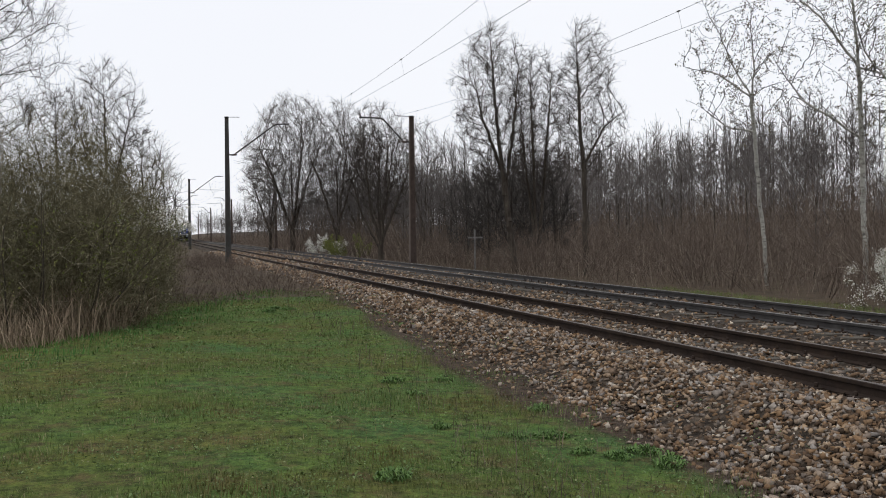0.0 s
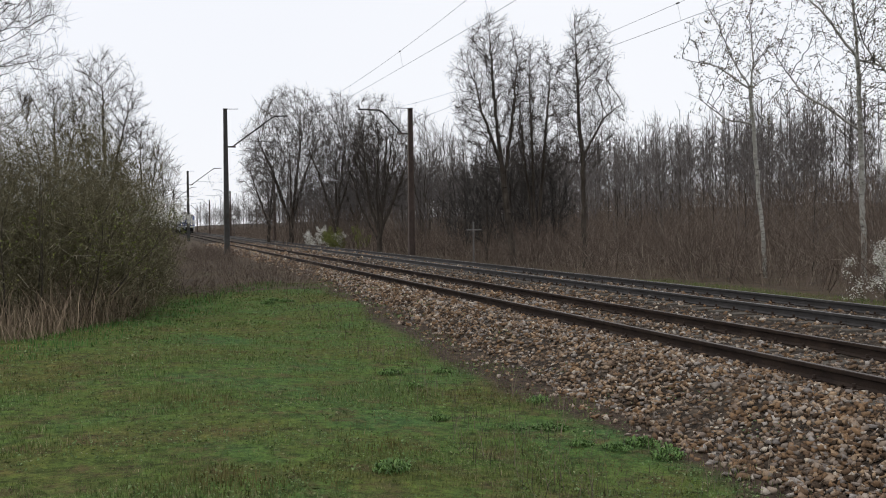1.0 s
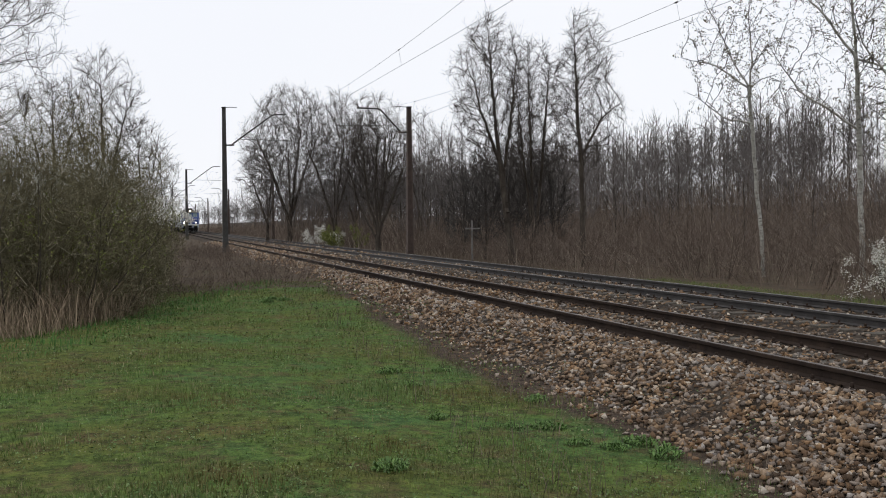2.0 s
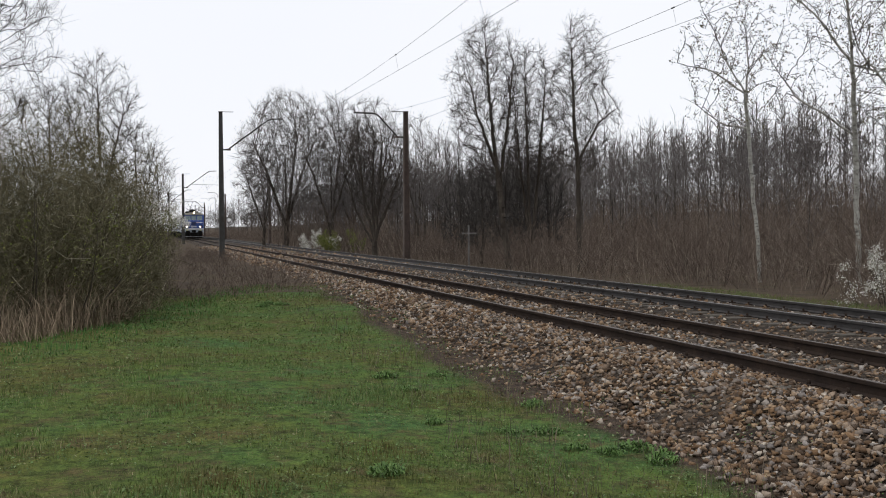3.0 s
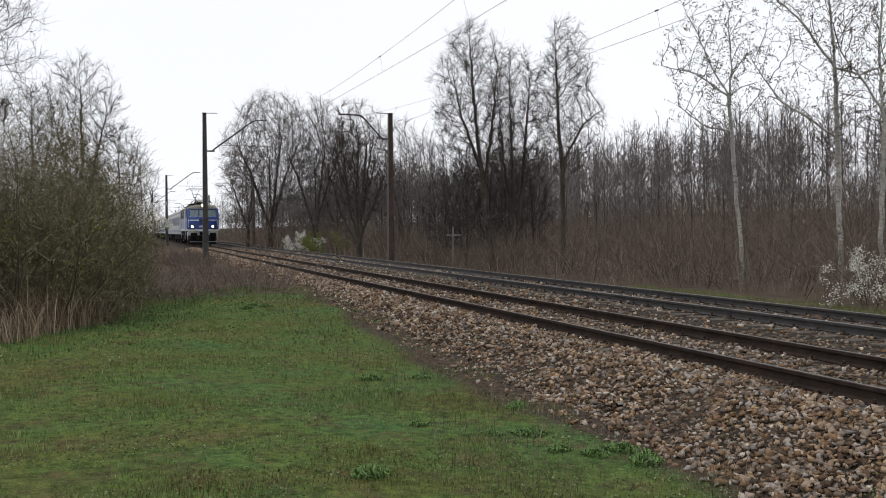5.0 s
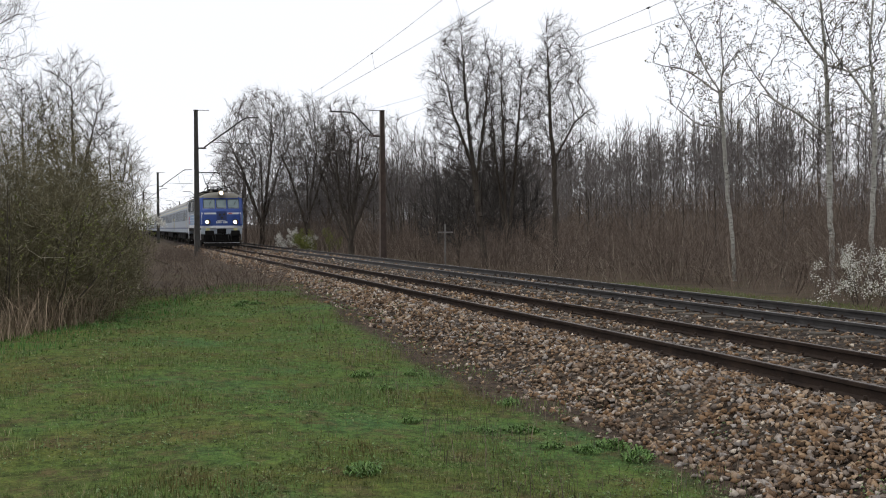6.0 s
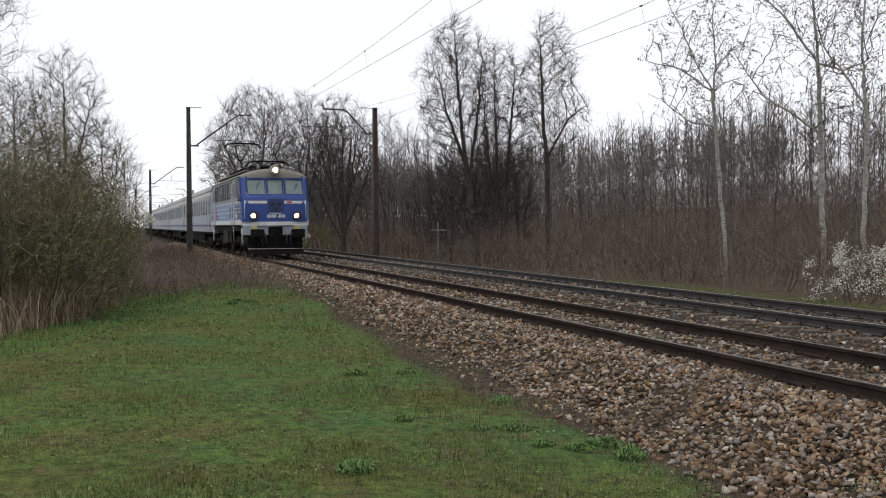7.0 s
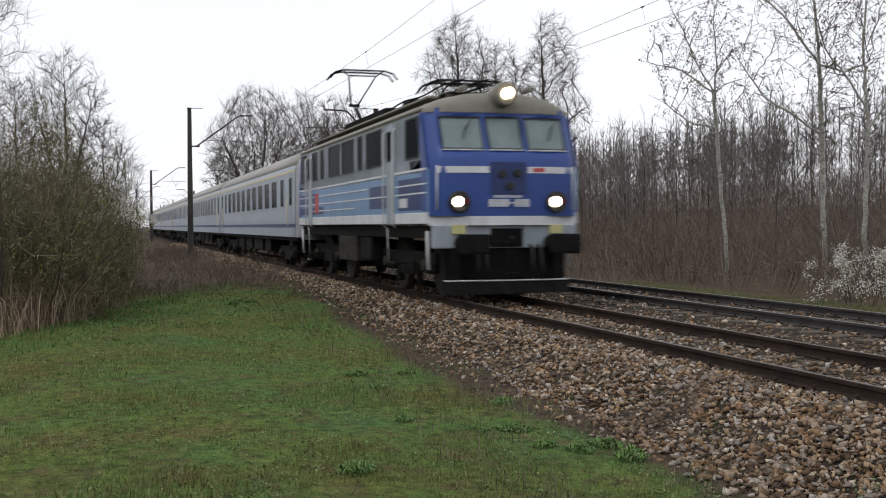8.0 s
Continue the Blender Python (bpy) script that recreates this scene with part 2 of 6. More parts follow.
M_WIRE = grained("dull_copper_wire", ((0.3, (0.05, 0.048, 0.045)), (0.7, (0.09, 0.085, 0.08))), 3.0, 0.6, 0.6, 40, 0)
M_BARK = grained("grey_brown_bark", ((0.3, (0.035, 0.029, 0.024)), (0.55, (0.07, 0.058, 0.047)), (0.75, (0.10, 0.088, 0.07))), 2.0, 0.95, fine=14, bump=0.8, dist=0.03, stretch=(3, 3, 0.6))
M_TWIG = per_island("bare_twigs", ((0.0, (0.03, 0.025, 0.022)), (0.5, (0.055, 0.046, 0.04)), (1.0, (0.09, 0.077, 0.066))), 0.9, 3.0, 0.3)


# ---- ground ----
def build_ground():
    xs = [-2600, -1600, -1000, -700, -520, -420, -340, -280, -240, -205, -180, -160]
    xs += list(np.arange(-145, -60, 5.0)) + list(np.arange(-60, -30, 1.5)) + list(np.arange(-30, 10, 0.5)) + [12, 16, 22, 30, 45, 70, 120, 220, 500, 1200]
    ds = [-1800, -900, -450, -250, -160, -110, -80, -60, -45, -35, -28, -22] + list(np.arange(-18, -6, 0.4)) + list(np.arange(-6, -1.7, 0.2)) + [-1.6, -1, 0, 1, 2, 3, 4, 4.8, 5.6]
    ds += list(np.arange(6.2, 20, 0.8)) + [22, 25, 30, 36, 44, 54, 66, 80, 100, 130, 180, 260, 450, 900, 1800]
    verts, faces, mats = [], [], []
    for x in xs:
        for d in ds:
            y = yc(x) + d
            verts.append((x, y, ground_z(x, y)))
    w = len(ds)
    for i in range(len(xs) - 1):
        for j in range(w - 1):
            faces.append((i * w + j, (i + 1) * w + j, (i + 1) * w + j + 1, i * w + j + 1))
            x, d = xs[i], ds[j]
            lawn = (-30 < x and d < 5) or (x > -36 and 5 <= d < 10.2) or (d < -40)
            mats.append(0 if lawn else 1)
    ob = raw("ground", verts, faces, (M_LAWN, M_LITTER), shade=True)
    ob.data.polygons.foreach_set("material_index", mats)
    soil = [smooth(-0.9, 0.0, d - toe_d(x) + 0.55 * noise.noise(Vector((x * 0.35, d * 0.5, 17)))) if d < 3 else 0.0 for x in xs for d in ds]
    ob.data.attributes.new("soil", 'FLOAT', 'POINT').data.foreach_set("value", soil)
    tagged(ob, "short spring lawn running into a leaf-littered woodland floor", "ground", kind="structure")


BED = ((-2.95, -0.66), (-2.5, -0.51), (-2.05, -0.36), (-1.7, -0.23), (-1.35, -0.165), (-0.9, -0.155), (-0.55, -0.155), (0, -0.15), (0.55, -0.155), (0.9, -0.155),
       (1.4, -0.19), (1.9, -0.21), (2.4, -0.19), (2.85, -0.158), (3.2, -0.155), (3.75, -0.15), (4.3, -0.155), (4.65, -0.158), (5.1, -0.17), (5.5, -0.22), (6.0, -0.36), (6.5, -0.50), (7.0, -0.66))


def bed_z(d):
    return float(np.interp(d, [b[0] for b in BED], [b[1] for b in BED]))


def build_bed():
    xs = [-900, -700, -520, -420] + list(np.arange(-400, -100, 10.0)) + list(np.arange(-100, -30, 2.0)) + list(np.arange(-30, 4, 0.25)) + [6, 10, 20, 50, 120, 300]
    verts, faces = [], []
    for x in xs:
        for d, z in BED:
            verts.append(on_track(x, d + 0.10 * noise.noise(Vector((x * 0.8, d, 0))), z + 0.03 * noise.noise(Vector((x * 1.7, d * 2.1, 5)))))
    w = len(BED)
    faces = [(i * w + j, (i + 1) * w + j, (i + 1) * w + j + 1, i * w + j + 1) for i in range(len(xs) - 1) for j in range(w - 1)]
    ob = raw("track_bed", verts, faces, M_SHADEBED, shade=True)
    tagged(ob, "tan and grey crushed stone bed under two tracks, gap shade in its colour", "track bed", kind="structure")


RAIL = ((-0.0625, -0.149), (0.0625, -0.149), (0.0625, -0.139), (0.012, -0.118), (0.009, -0.050), (0.034, -0.038), (0.034, -0.006), (0.026, 0.0), (-0.026, 0.0), (-0.034, -0.006), (-0.034, -0.038), (-0.009, -0.050), (-0.012, -0.118), (-0.0625, -0.139))


def build_rail(off, label):
    xs = [-900, -600] + list(np.arange(-420, -60, 6.0)) + list(np.arange(-60, 12, 1.5)) + [20, 40, 80, 160, 300]
    verts = [on_track(x, off + a, z) for x in xs for a, z in RAIL]
    w = len(RAIL)
    faces, mats = [], []
    for i in range(len(xs) - 1):
        for j in range(w):
            faces.append((i * w + j, (i + 1) * w + j, (i + 1) * w + (j + 1) % w, i * w + (j + 1) % w))
            mats.append(1 if j == 7 else 0)
    ob = raw("rail", verts, faces, (M_GREYRAIL if off > 2 else M_RAIL, M_RAILTOP if off > 2 else M_RUSTTOP))
    ob.data.polygons.foreach_set("material_index", mats)
    return tagged(ob, label, "rail", "rails of the two tracks", "structure")


build_ground()
build_bed()
for c in (0.0, GAP):
    for o in (-0.75, 0.75):
        build_rail(c + o, "brown rusty running rail lying on a stone bed" if c == 0 else "dark rail with a bright worn head on a stone bed")


# ---- overhead line ----
def mast(name, x, off, side, height, material, label):
    """A steel mast with a sloping bracket over the track; side: +1 the bracket points to +y."""
    base = on_track(x, off - far_shift(x), 0)
    root = thing(name, label, "railway mast", "overhead line masts", m=Matrix.Translation((base.x, base.y, -0.55)))
    h = height + 0.55
    bm = bmesh.new()
    shape = ((-1, -1), (1, -1), (1, -0.86), (0.16, -0.82), (0.16, 0.82), (1, 0.86), (1, 1), (-1, 1), (-1, 0.86), (-0.16, 0.82), (-0.16, -0.82), (-1, -0.86))
    rings = [[bm.verts.new((px * w, py * w, z)) for px, py in shape] for w, z in ((0.17, 0), (0.105, h))]
    for k in range(12):
        bm.faces.new((rings[0][k], rings[0][(k + 1) % 12], rings[1][(k + 1) % 12], rings[1][k]))
    bm.faces.new(rings[0][::-1])
    bm.faces.new(rings[1])
    part("post", bm, material, root)
    bm = bmesh.new()
    add_box(bm, -0.28, 0.28, -0.28, 0.28, -0.1, 0.35, 0.03)
    part("footing", bm, M_SLEEPER, root, "grey concrete footing")
    bm = bmesh.new()
    add_box(bm, -0.13, 0.13, -0.13, 0.13, h, h + 0.04)
    add_tube(bm, ((0, 0, h + 0.02), (0, side * 0.75, h + 0.03)), 0.02, 6)
    part("top_bar", bm, M_STEEL, root)
    zr = 6.1 + 0.55
    bm = bmesh.new()
    run, rise, flat = (2.75, 1.75, 3.7) if side > 0 else (1.45, 1.10, 2.75)
    add_tube(bm, ((0, side * 0.1, zr), (0, side * 0.45, zr), (0, side * 0.5, zr + 0.08), (0, side * run, zr + rise), (0, side * (run + 0.2), zr + rise + 0.10), (0, side * flat, zr + rise + 0.12)), 0.042, 8)
    part("bracket", bm, M_UNDERSTEEL, root)
    bm = bmesh.new()
    pts = [(0, side * (0.3 + 0.035 * k), zr + 0.005) for k in range(9)]
    add_tube(bm, pts, [0.03 if k % 2 else 0.075 for k in range(9)], 8)
    part("insulator", bm, M_RUSTMAST, root, "brown ribbed insulator")
    bm = bmesh.new()
    add_tube(bm, ((0, side * (run - 0.55), zr + rise - 0.42), (0, side * 2.35, zr + 0.35), (0, side * 2.6, zr + 0.0)), 0.012, 5)
    add_tube(bm, ((0, side * 0.9, zr + 0.36), (0, side * 3.9, zr + 0.3)), 0.018, 6)
    add_tube(bm, ((0, side * 2.9, zr + 0.32), (0, side * 2.6, zr - 0.18)), 0.012, 5)
    part("steady_arm", bm, M_STEEL, root)
    return root


MASTS_NEAR = (-3.0, -66.3, -127.0, -188.0, -250.0, -315.0)
MASTS_FAR = (6.0, -55.8, -119.0, -182.0, -243.0, -310.0)
for x in MASTS_NEAR:
    mast("catenary_mast", x, -2.45, 1, 8.3 if x > -100 else 7.6, M_STEEL, "dark grey tapered steel mast beside the track")
for x in MASTS_FAR:
    mast("catenary_mast", x, GAP + 2.5, -1, 7.4 if x > -100 else 7.1, M_RUSTMAST, "rust-brown steel mast at the edge of the wood")


def span_wires(xs, off, zc, zm, name, label):
    root = thing(name, label, "overhead wire", "overhead line wires")
    bm, bd = bmesh.new(), bmesh.new()
    for x0, x1 in zip(xs, xs[1:]):
        n = 16
        top = [on_track(x0 + (x1 - x0) * k / n, off, zm + 1.15 * (2 * k / n - 1) ** 2) for k in range(n + 1)]
        low = [on_track(x0 + (x1 - x0) * k / n, off + 0.2 * math.sin(k / n * math.pi * 2), zc) for k in range(n + 1)]
        add_tube(bm, top, 0.0045, 4, cap=False)
        add_tube(bd, low, 0.005, 4, cap=False)
        for k in range(1, n, 2):
            add_tube(bm, (top[k], low[k]), 0.003, 3, cap=False)
            p = top[k]
            add_tube(bm, (p + Vector((-0.06, 0, 0)), p + Vector((0.06, 0, 0))), 0.018, 5)
    part("carrier_wire", bm, M_WIRE, root)
    part("contact_wire", bd, M_WIRE, root)


span_wires(MASTS_NEAR, 0.0, 5.90, 6.32, "overhead_wire", "thin carrier and contact wires above the near track")
span_wires(MASTS_FAR, GAP, 5.62, 5.96, "overhead_wire", "thin carrier and contact wires above the far track")


# ---- bare trees and shrubs ----
def rot_dir(d, angle, turn):
    a = d.orthogonal().normalized()
    b = d.cross(a)
    side = a * math.cos(turn) + b * math.sin(turn)
    return (d * math.cos(angle) + side * math.sin(angle)).normalized()


def grow(rng, segs, start, d, length, radius, level, spec, thin=0.005):
    """One branch and all that springs from it; segs[level] takes its sticks."""
    s = spec[level]
    n = s["n"]
    p = Vector(start)
    step = length / n
    r = radius
    kids = s.get("kids", 0)
    spots = sorted(rng.uniform(s.get("from", 0.25), 1.0) for _ in range(int(kids * rng.uniform(0.8, 1.2) + 0.5)))
    turn = rng.uniform(0, 6.28)
    j = 0
    for i in range(n):
        d = (d + Vector((rng.gauss(0, 1), rng.gauss(0, 1), rng.gauss(0, 1))) * s["wob"] + Vector((0, 0, s["up"]))).normalized()
        q = p + d * step
        r1 = radius * (1 - (1 - s["tip"]) * (i + 1) / n)
        segs[level].append((*p, *q, r, r1))
        while j < len(spots) and spots[j] <= (i + 1) / n:
            f = spots[j]
            turn += 2.4 + rng.uniform(-0.5, 0.5)
            at = p + (q - p) * (f * n - i)
            shrink = s.get("shape", lambda f: 1.0 - 0.55 * f)(f)
            grow(rng, segs, at, rot_dir(d, s["ang"] * rng.uniform(0.75, 1.25), turn), length * s["len"] * shrink * rng.uniform(0.85, 1.12),
                 max(thin, min(r1 * 0.75, r * s["rad"])), level + 1, spec, thin)
            j += 1
        p, r = q, r1
    if s.get("fork") and level + 1 < len(spec):
        for k in range(s["fork"]):
            grow(rng, segs, p, rot_dir(d, s["ang"] * 0.6, turn + 2.1 * k), length * s["len"] * 0.6, max(thin, r * 0.9), level + 1, spec, thin)


def tree_meshes(seed, height, radius, spec, mats, stems=((0, 0, 0),), lean=0.0, wood=2, sides=(8, 4, 3, 1), spread=0.0, thin=0.0055):
    """Meshes of a bare tree or shrub: the wood of trunk and limbs, and the fine crown; and the places of its tips."""
    rng = random.Random(seed)
    segs = [[] for _ in spec]
    for k, (sx, sy, tilt) in enumerate(stems):
        turn = math.atan2(sy, sx) if spread else k * 2.2 + lean
        d = Vector((math.cos(turn) * tilt, math.sin(turn) * tilt, 1)).normalized()
        grow(rng, segs, (sx, sy, -0.3), d, height * rng.uniform(0.75 if spread else 0.92, 1.0), radius * rng.uniform(0.8, 1.0), 0, spec, 0.004 if spread else thin)
    out = []
    for lo, hi, m in ((0, wood, mats[0]), (wood, len(spec), mats[1])):
        vs, fs, count = [], [], 0
        for level in range(lo, hi):
            if segs[level]:
                v, f = tubes(segs[level], sides[min(level, len(sides) - 1)])
                # all levels as quads; sticks of different sides join in one mesh
                vs.append(v)
                fs.append(f + count)
                count += len(v)
        if vs:
            out.append(mesh_of("wood", np.concatenate(vs), np.concatenate(fs), m, True))
    tips = np.array([s[3:6] for g in segs[-2:] for s in g])
    return out, tips


def flake_mesh(name, tips, rng, count, size, m, jitter=0.05, long=1.5):
    """Small folded leaves or petals scattered about the tips."""
    pick = np.array([tips[rng.randrange(len(tips))] for _ in range(count)])
    rs = np.random.RandomState(rng.randrange(10 ** 6))
    c = pick + rs.normal(0, jitter, (count, 3))
    a = rs.normal(0, 1, (count, 3))
    a /= np.linalg.norm(a, axis=1, keepdims=True)
    b = np.cross(a, rs.normal(0, 1, (count, 3)))
    b /= np.linalg.norm(b, axis=1, keepdims=True)
    s = size * rs.uniform(0.6, 1.4, (count, 1))
    n = np.cross(a, b)
    v = np.stack([c - a * s * long, c - b * s + n * s * 0.4, c + a * s * long, c + b * s + n * s * 0.4], 1).reshape(-1, 3)
    k = np.arange(count)[:, None] * 4
    f = np.concatenate([k + np.array([[0, 1, 2]]), k + np.array([[0, 2, 3]])])
    return mesh_of(name, v, f, m)


def level(n, wob, up, tip, kids=0, ang=0.6, length=0.5, rad=0.55, start=0.2, shape=None, fork=0):
    d = dict(n=n, wob=wob, up=up, tip=tip, kids=kids, ang=ang, len=length, rad=rad, fork=fork)
    d["from"] = start
    if shape:
        d["shape"] = shape
    return d


SPEC_SHRUB = [level(6, 0.10, 0.03, 0.25, 7, 0.55, 0.42, 0.6, 0.2), level(4, 0.14, 0.03, 0.3, 6, 0.65, 0.5, 0.7, 0.1), level(3, 0.18, 0.02, 0.5, 3, 0.7, 0.55, 0.8, 0.1), level(2, 0.2, 0.0, 0.6)]
SPEC_BRUSH = [level(5, 0.08, 0.03, 0.3, 4, 0.45, 0.42, 0.7, 0.25), level(3, 0.13, 0.05, 0.5, 3, 0.5, 0.5, 0.8, 0.15), level(2, 0.15, 0.05, 0.6)]


def colonize(rs, goals, lines, step, kill, slant, up=0.1, rounds=80):
    """A skeleton that grows from the given stems towards goals in its crown; slant: how steeply limbs rise."""
    pts, par = [], []
    for line in lines:
        line = [np.array(p, float) for p in line]
        last = -1
        if pts:
            last = int(np.argmin(((np.array(pts) - line[0]) ** 2).sum(1)))
            line[0] = pts[last]
        else:
            pts.append(line[0])
            par.append(-1)
            last = 0
        for a, b in zip(line, line[1:]):
            n = max(1, int(np.linalg.norm(b - a) / step + 0.5))
            for k in range(1, n + 1):
                pts.append(a + (b - a) * k / n + (rs.normal(0, step * 0.07, 3) if k < n else 0))
                par.append(last)
                last = len(pts) - 1
    P = np.array(pts)
    fresh = np.arange(len(P))
    best, who = np.full(len(goals), 1e9), np.zeros(len(goals), int)
    alive = np.ones(len(goals), bool)
    used = np.zeros(len(P), int)
    for _ in range(rounds):
        v = goals[:, None] - P[fresh][None]
        flat = np.hypot(v[..., 0], v[..., 1])
        cost = flat ** 2 + (v[..., 2] - slant * flat) ** 2
        j = cost.argmin(1)
        c = cost[np.arange(len(goals)), j]
        nearer = c < best
        best[nearer], who[nearer] = c[nearer], fresh[j[nearer]]
        alive &= (v ** 2).sum(-1).min(1) > kill * kill
        alive &= used[who] < 8
        if not alive.any():
            break
        idx = who[alive]
        u = goals[alive] - P[idx]
        u /= np.linalg.norm(u, axis=1, keepdims=True)
        acc = np.zeros_like(P)
        np.add.at(acc, idx, u)
        g = np.unique(idx)
        d = acc[g] / (np.linalg.norm(acc[g], axis=1, keepdims=True) + 1e-6)
        d = d + rs.normal(0, 0.09, d.shape) + np.array([[0, 0, up]])
        d /= np.linalg.norm(d, axis=1, keepdims=True)
        used[g] += 1
        fresh = np.arange(len(P), len(P) + len(g))
        P = np.concatenate([P, P[g] + d * step])
        used = np.concatenate([used, np.zeros(len(g), int)])
        par += list(g)
    return P, np.array(par)


def skeleton_sticks(rs, P, par, r0, power, twigs, twig_len, twig_up, least=0.0):
    """Rows of thick wood, limbs and fine twigs on a skeleton."""
    n = len(P)
    area = np.zeros(n)
    for k in range(n - 1, -1, -1):
        if area[k] == 0:
            area[k] = r0 ** power
        if par[k] >= 0:
            area[par[k]] += area[k]
    r = area ** (1 / power)
    k = np.arange(1, n)
    top = np.minimum(r[k], r[par[k]])
    rows = np.hstack([P[par[k]], P[k], np.minimum(r[par[k]], r[k] * 1.25)[:, None], top[:, None]])
    fine = k[r[k] < r0 * 2.4]
    fine = np.repeat(fine, twigs)
    d = P[fine] - P[par[fine]]
    d /= np.linalg.norm(d, axis=1, keepdims=True)
    d = d + rs.normal(0, 0.5, d.shape) + np.array([[0, 0, twig_up]])
    d /= np.linalg.norm(d, axis=1, keepdims=True)
    a = P[par[fine]] + (P[fine] - P[par[fine]]) * rs.rand(len(fine), 1)
    b = a + d * twig_len * rs.uniform(0.4, 1.3, (len(fine), 1))
    slim = np.full((len(fine), 1), r0 * 0.72)
    twig = np.hstack([a, b, slim, slim * 0.45])
    e = d + rs.normal(0, 0.55, d.shape) + np.array([[0, 0, twig_up * 0.6]])
    e /= np.linalg.norm(e, axis=1, keepdims=True)
    c = a + (b - a) * rs.uniform(0.25, 0.9, (len(fine), 1))
    twig = np.concatenate([twig, np.hstack([c, c + e * twig_len * rs.uniform(0.3, 0.8, (len(fine), 1)), slim * 0.85, slim * 0.35])])
    big = r[k] > r0 * 4.5
    return rows[big], rows[~big], twig


def stick_mesh(groups, m):
    """One mesh of sticks; groups: (rows, sides)."""
    vs, fs, count = [], [], 0
    for rows, sides in groups:
        if len(rows):
            v, f = tubes(rows, sides)
            vs.append(v)
            fs.append(f + count)
            count += len(v)
    return mesh_of("wood", np.concatenate(vs), np.concatenate(fs), m, True)


def crown_goals(rs, n, centre, radii, taper=0.0, shell=0.45):
    """Points in a rounded crown; taper narrows it towards the top."""
    u = rs.normal(0, 1, (n, 3))
    u /= np.linalg.norm(u, axis=1, keepdims=True)
    u *= rs.rand(n, 1) ** shell
    u[:, :2] *= 1 - taper * (u[:, 2:] * 0.5 + 0.5) + 0.10 * np.sin(u[:, 2:] * 6 + np.arctan2(u[:, 1:2], u[:, 0:1]) * 3)
    return np.array([centre]) + u * np.array([radii])


ACROSS = (0.29, 0.957)                       # along the edge of the wood


def side_on(a, z, depth=0.0):
    return (a * ACROSS[0] - depth * ACROSS[1], a * ACROSS[1] + depth * ACROSS[0], z)


def stand_tree(name, meshes, m, label, category="tree", group="", names=("trunk", "crown")):
    root = thing(name, label, category, group, m=m)
    for nm, me in zip(names, meshes):
        add_mass(nm, me, root, "stuff" if nm != "trunk" else "")
    return root


def add_mass(name, me, root, kind="stuff"):
    ob = new(name, me)
    ob.parent = root
    return tagged(ob, kind=kind)


def at_ground(x, y, turn=0.0, size=1.0, sink=0.0):
    return Matrix.LocRotScale((x, y, ground_z(x, y) - sink), Euler((0, 0, turn)), (size, size, size))


# ---- trees at the edge of the wood ----
def birch_bark():
    m, n, l, b = shader("birch_bark")
    t = noise_node(n, l, 3.0, 6.0, 0.7, stretch=(2, 2, 6))
    col = ramp_node(n, l, t.outputs["Fac"], ((0.36, (0.05, 0.045, 0.04)), (0.44, (0.26, 0.25, 0.22)), (0.62, (0.40, 0.39, 0.35)))).outputs[0]
    f = noise_node(n, l, 40, 3.0)
    g = ramp_node(n, l, f.outputs["Fac"], ((0.3, (0.7, 0.7, 0.7)), (0.7, (1.1, 1.1, 1.1)))).outputs[0]
    l.new(mix_node(n, l, 0.8, col, g, 'MULTIPLY'), b.inputs["Base Color"])
    b.inputs["Roughness"].default_value = 0.85
    return m


M_BIRCH = birch_bark()
# far twigs: distance haze is painted in as paler tones
M_HAZETWIG = per_island("woodland_twigs", ((0.0, (0.072, 0.064, 0.06)), (0.5, (0.12, 0.108, 0.102)), (1.0, (0.19, 0.174, 0.164))), 0.9, 3.0, 0.3)
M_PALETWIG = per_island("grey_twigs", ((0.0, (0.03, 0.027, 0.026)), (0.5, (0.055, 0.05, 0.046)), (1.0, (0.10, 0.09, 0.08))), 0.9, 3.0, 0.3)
M_BUD = per_island("buds_and_catkins", ((0.0, (0.07, 0.06, 0.035)), (1.0, (0.15, 0.13, 0.07))), 0.9, 3.0, 0.3)
M_BLOSSOM = per_island("white_blossom", ((0.0, (0.55, 0.53, 0.47)), (1.0, (0.82, 0.81, 0.77))), 0.8, 3.0, 0.2)
M_LEAF = per_island("young_leaves", ((0.0, (0.09, 0.11, 0.022)), (0.5, (0.14, 0.16, 0.035)), (1.0, (0.20, 0.20, 0.06))), 0.7, 3.0, 0.3)
M_REDTWIG = per_island("red_brown_stems", ((0.0, (0.065, 0.048, 0.04)), (0.5, (0.115, 0.088, 0.07)), (0.85, (0.18, 0.14, 0.11)), (1.0, (0.27, 0.23, 0.18))), 0.9, 3.0, 0.3)
M_STRAW = per_island("dry_straw", ((0.0, (0.10, 0.075, 0.05)), (0.5, (0.20, 0.15, 0.105)), (1.0, (0.34, 0.27, 0.19))), 0.9, 6.0, 0.3)


def along(px_slope, dist):
    """A place dist metres off in the direction that goes px_slope metres in y for each metre back along x."""
    k = dist / math.hypot(1, px_slope)
    return -k, k * px_slope


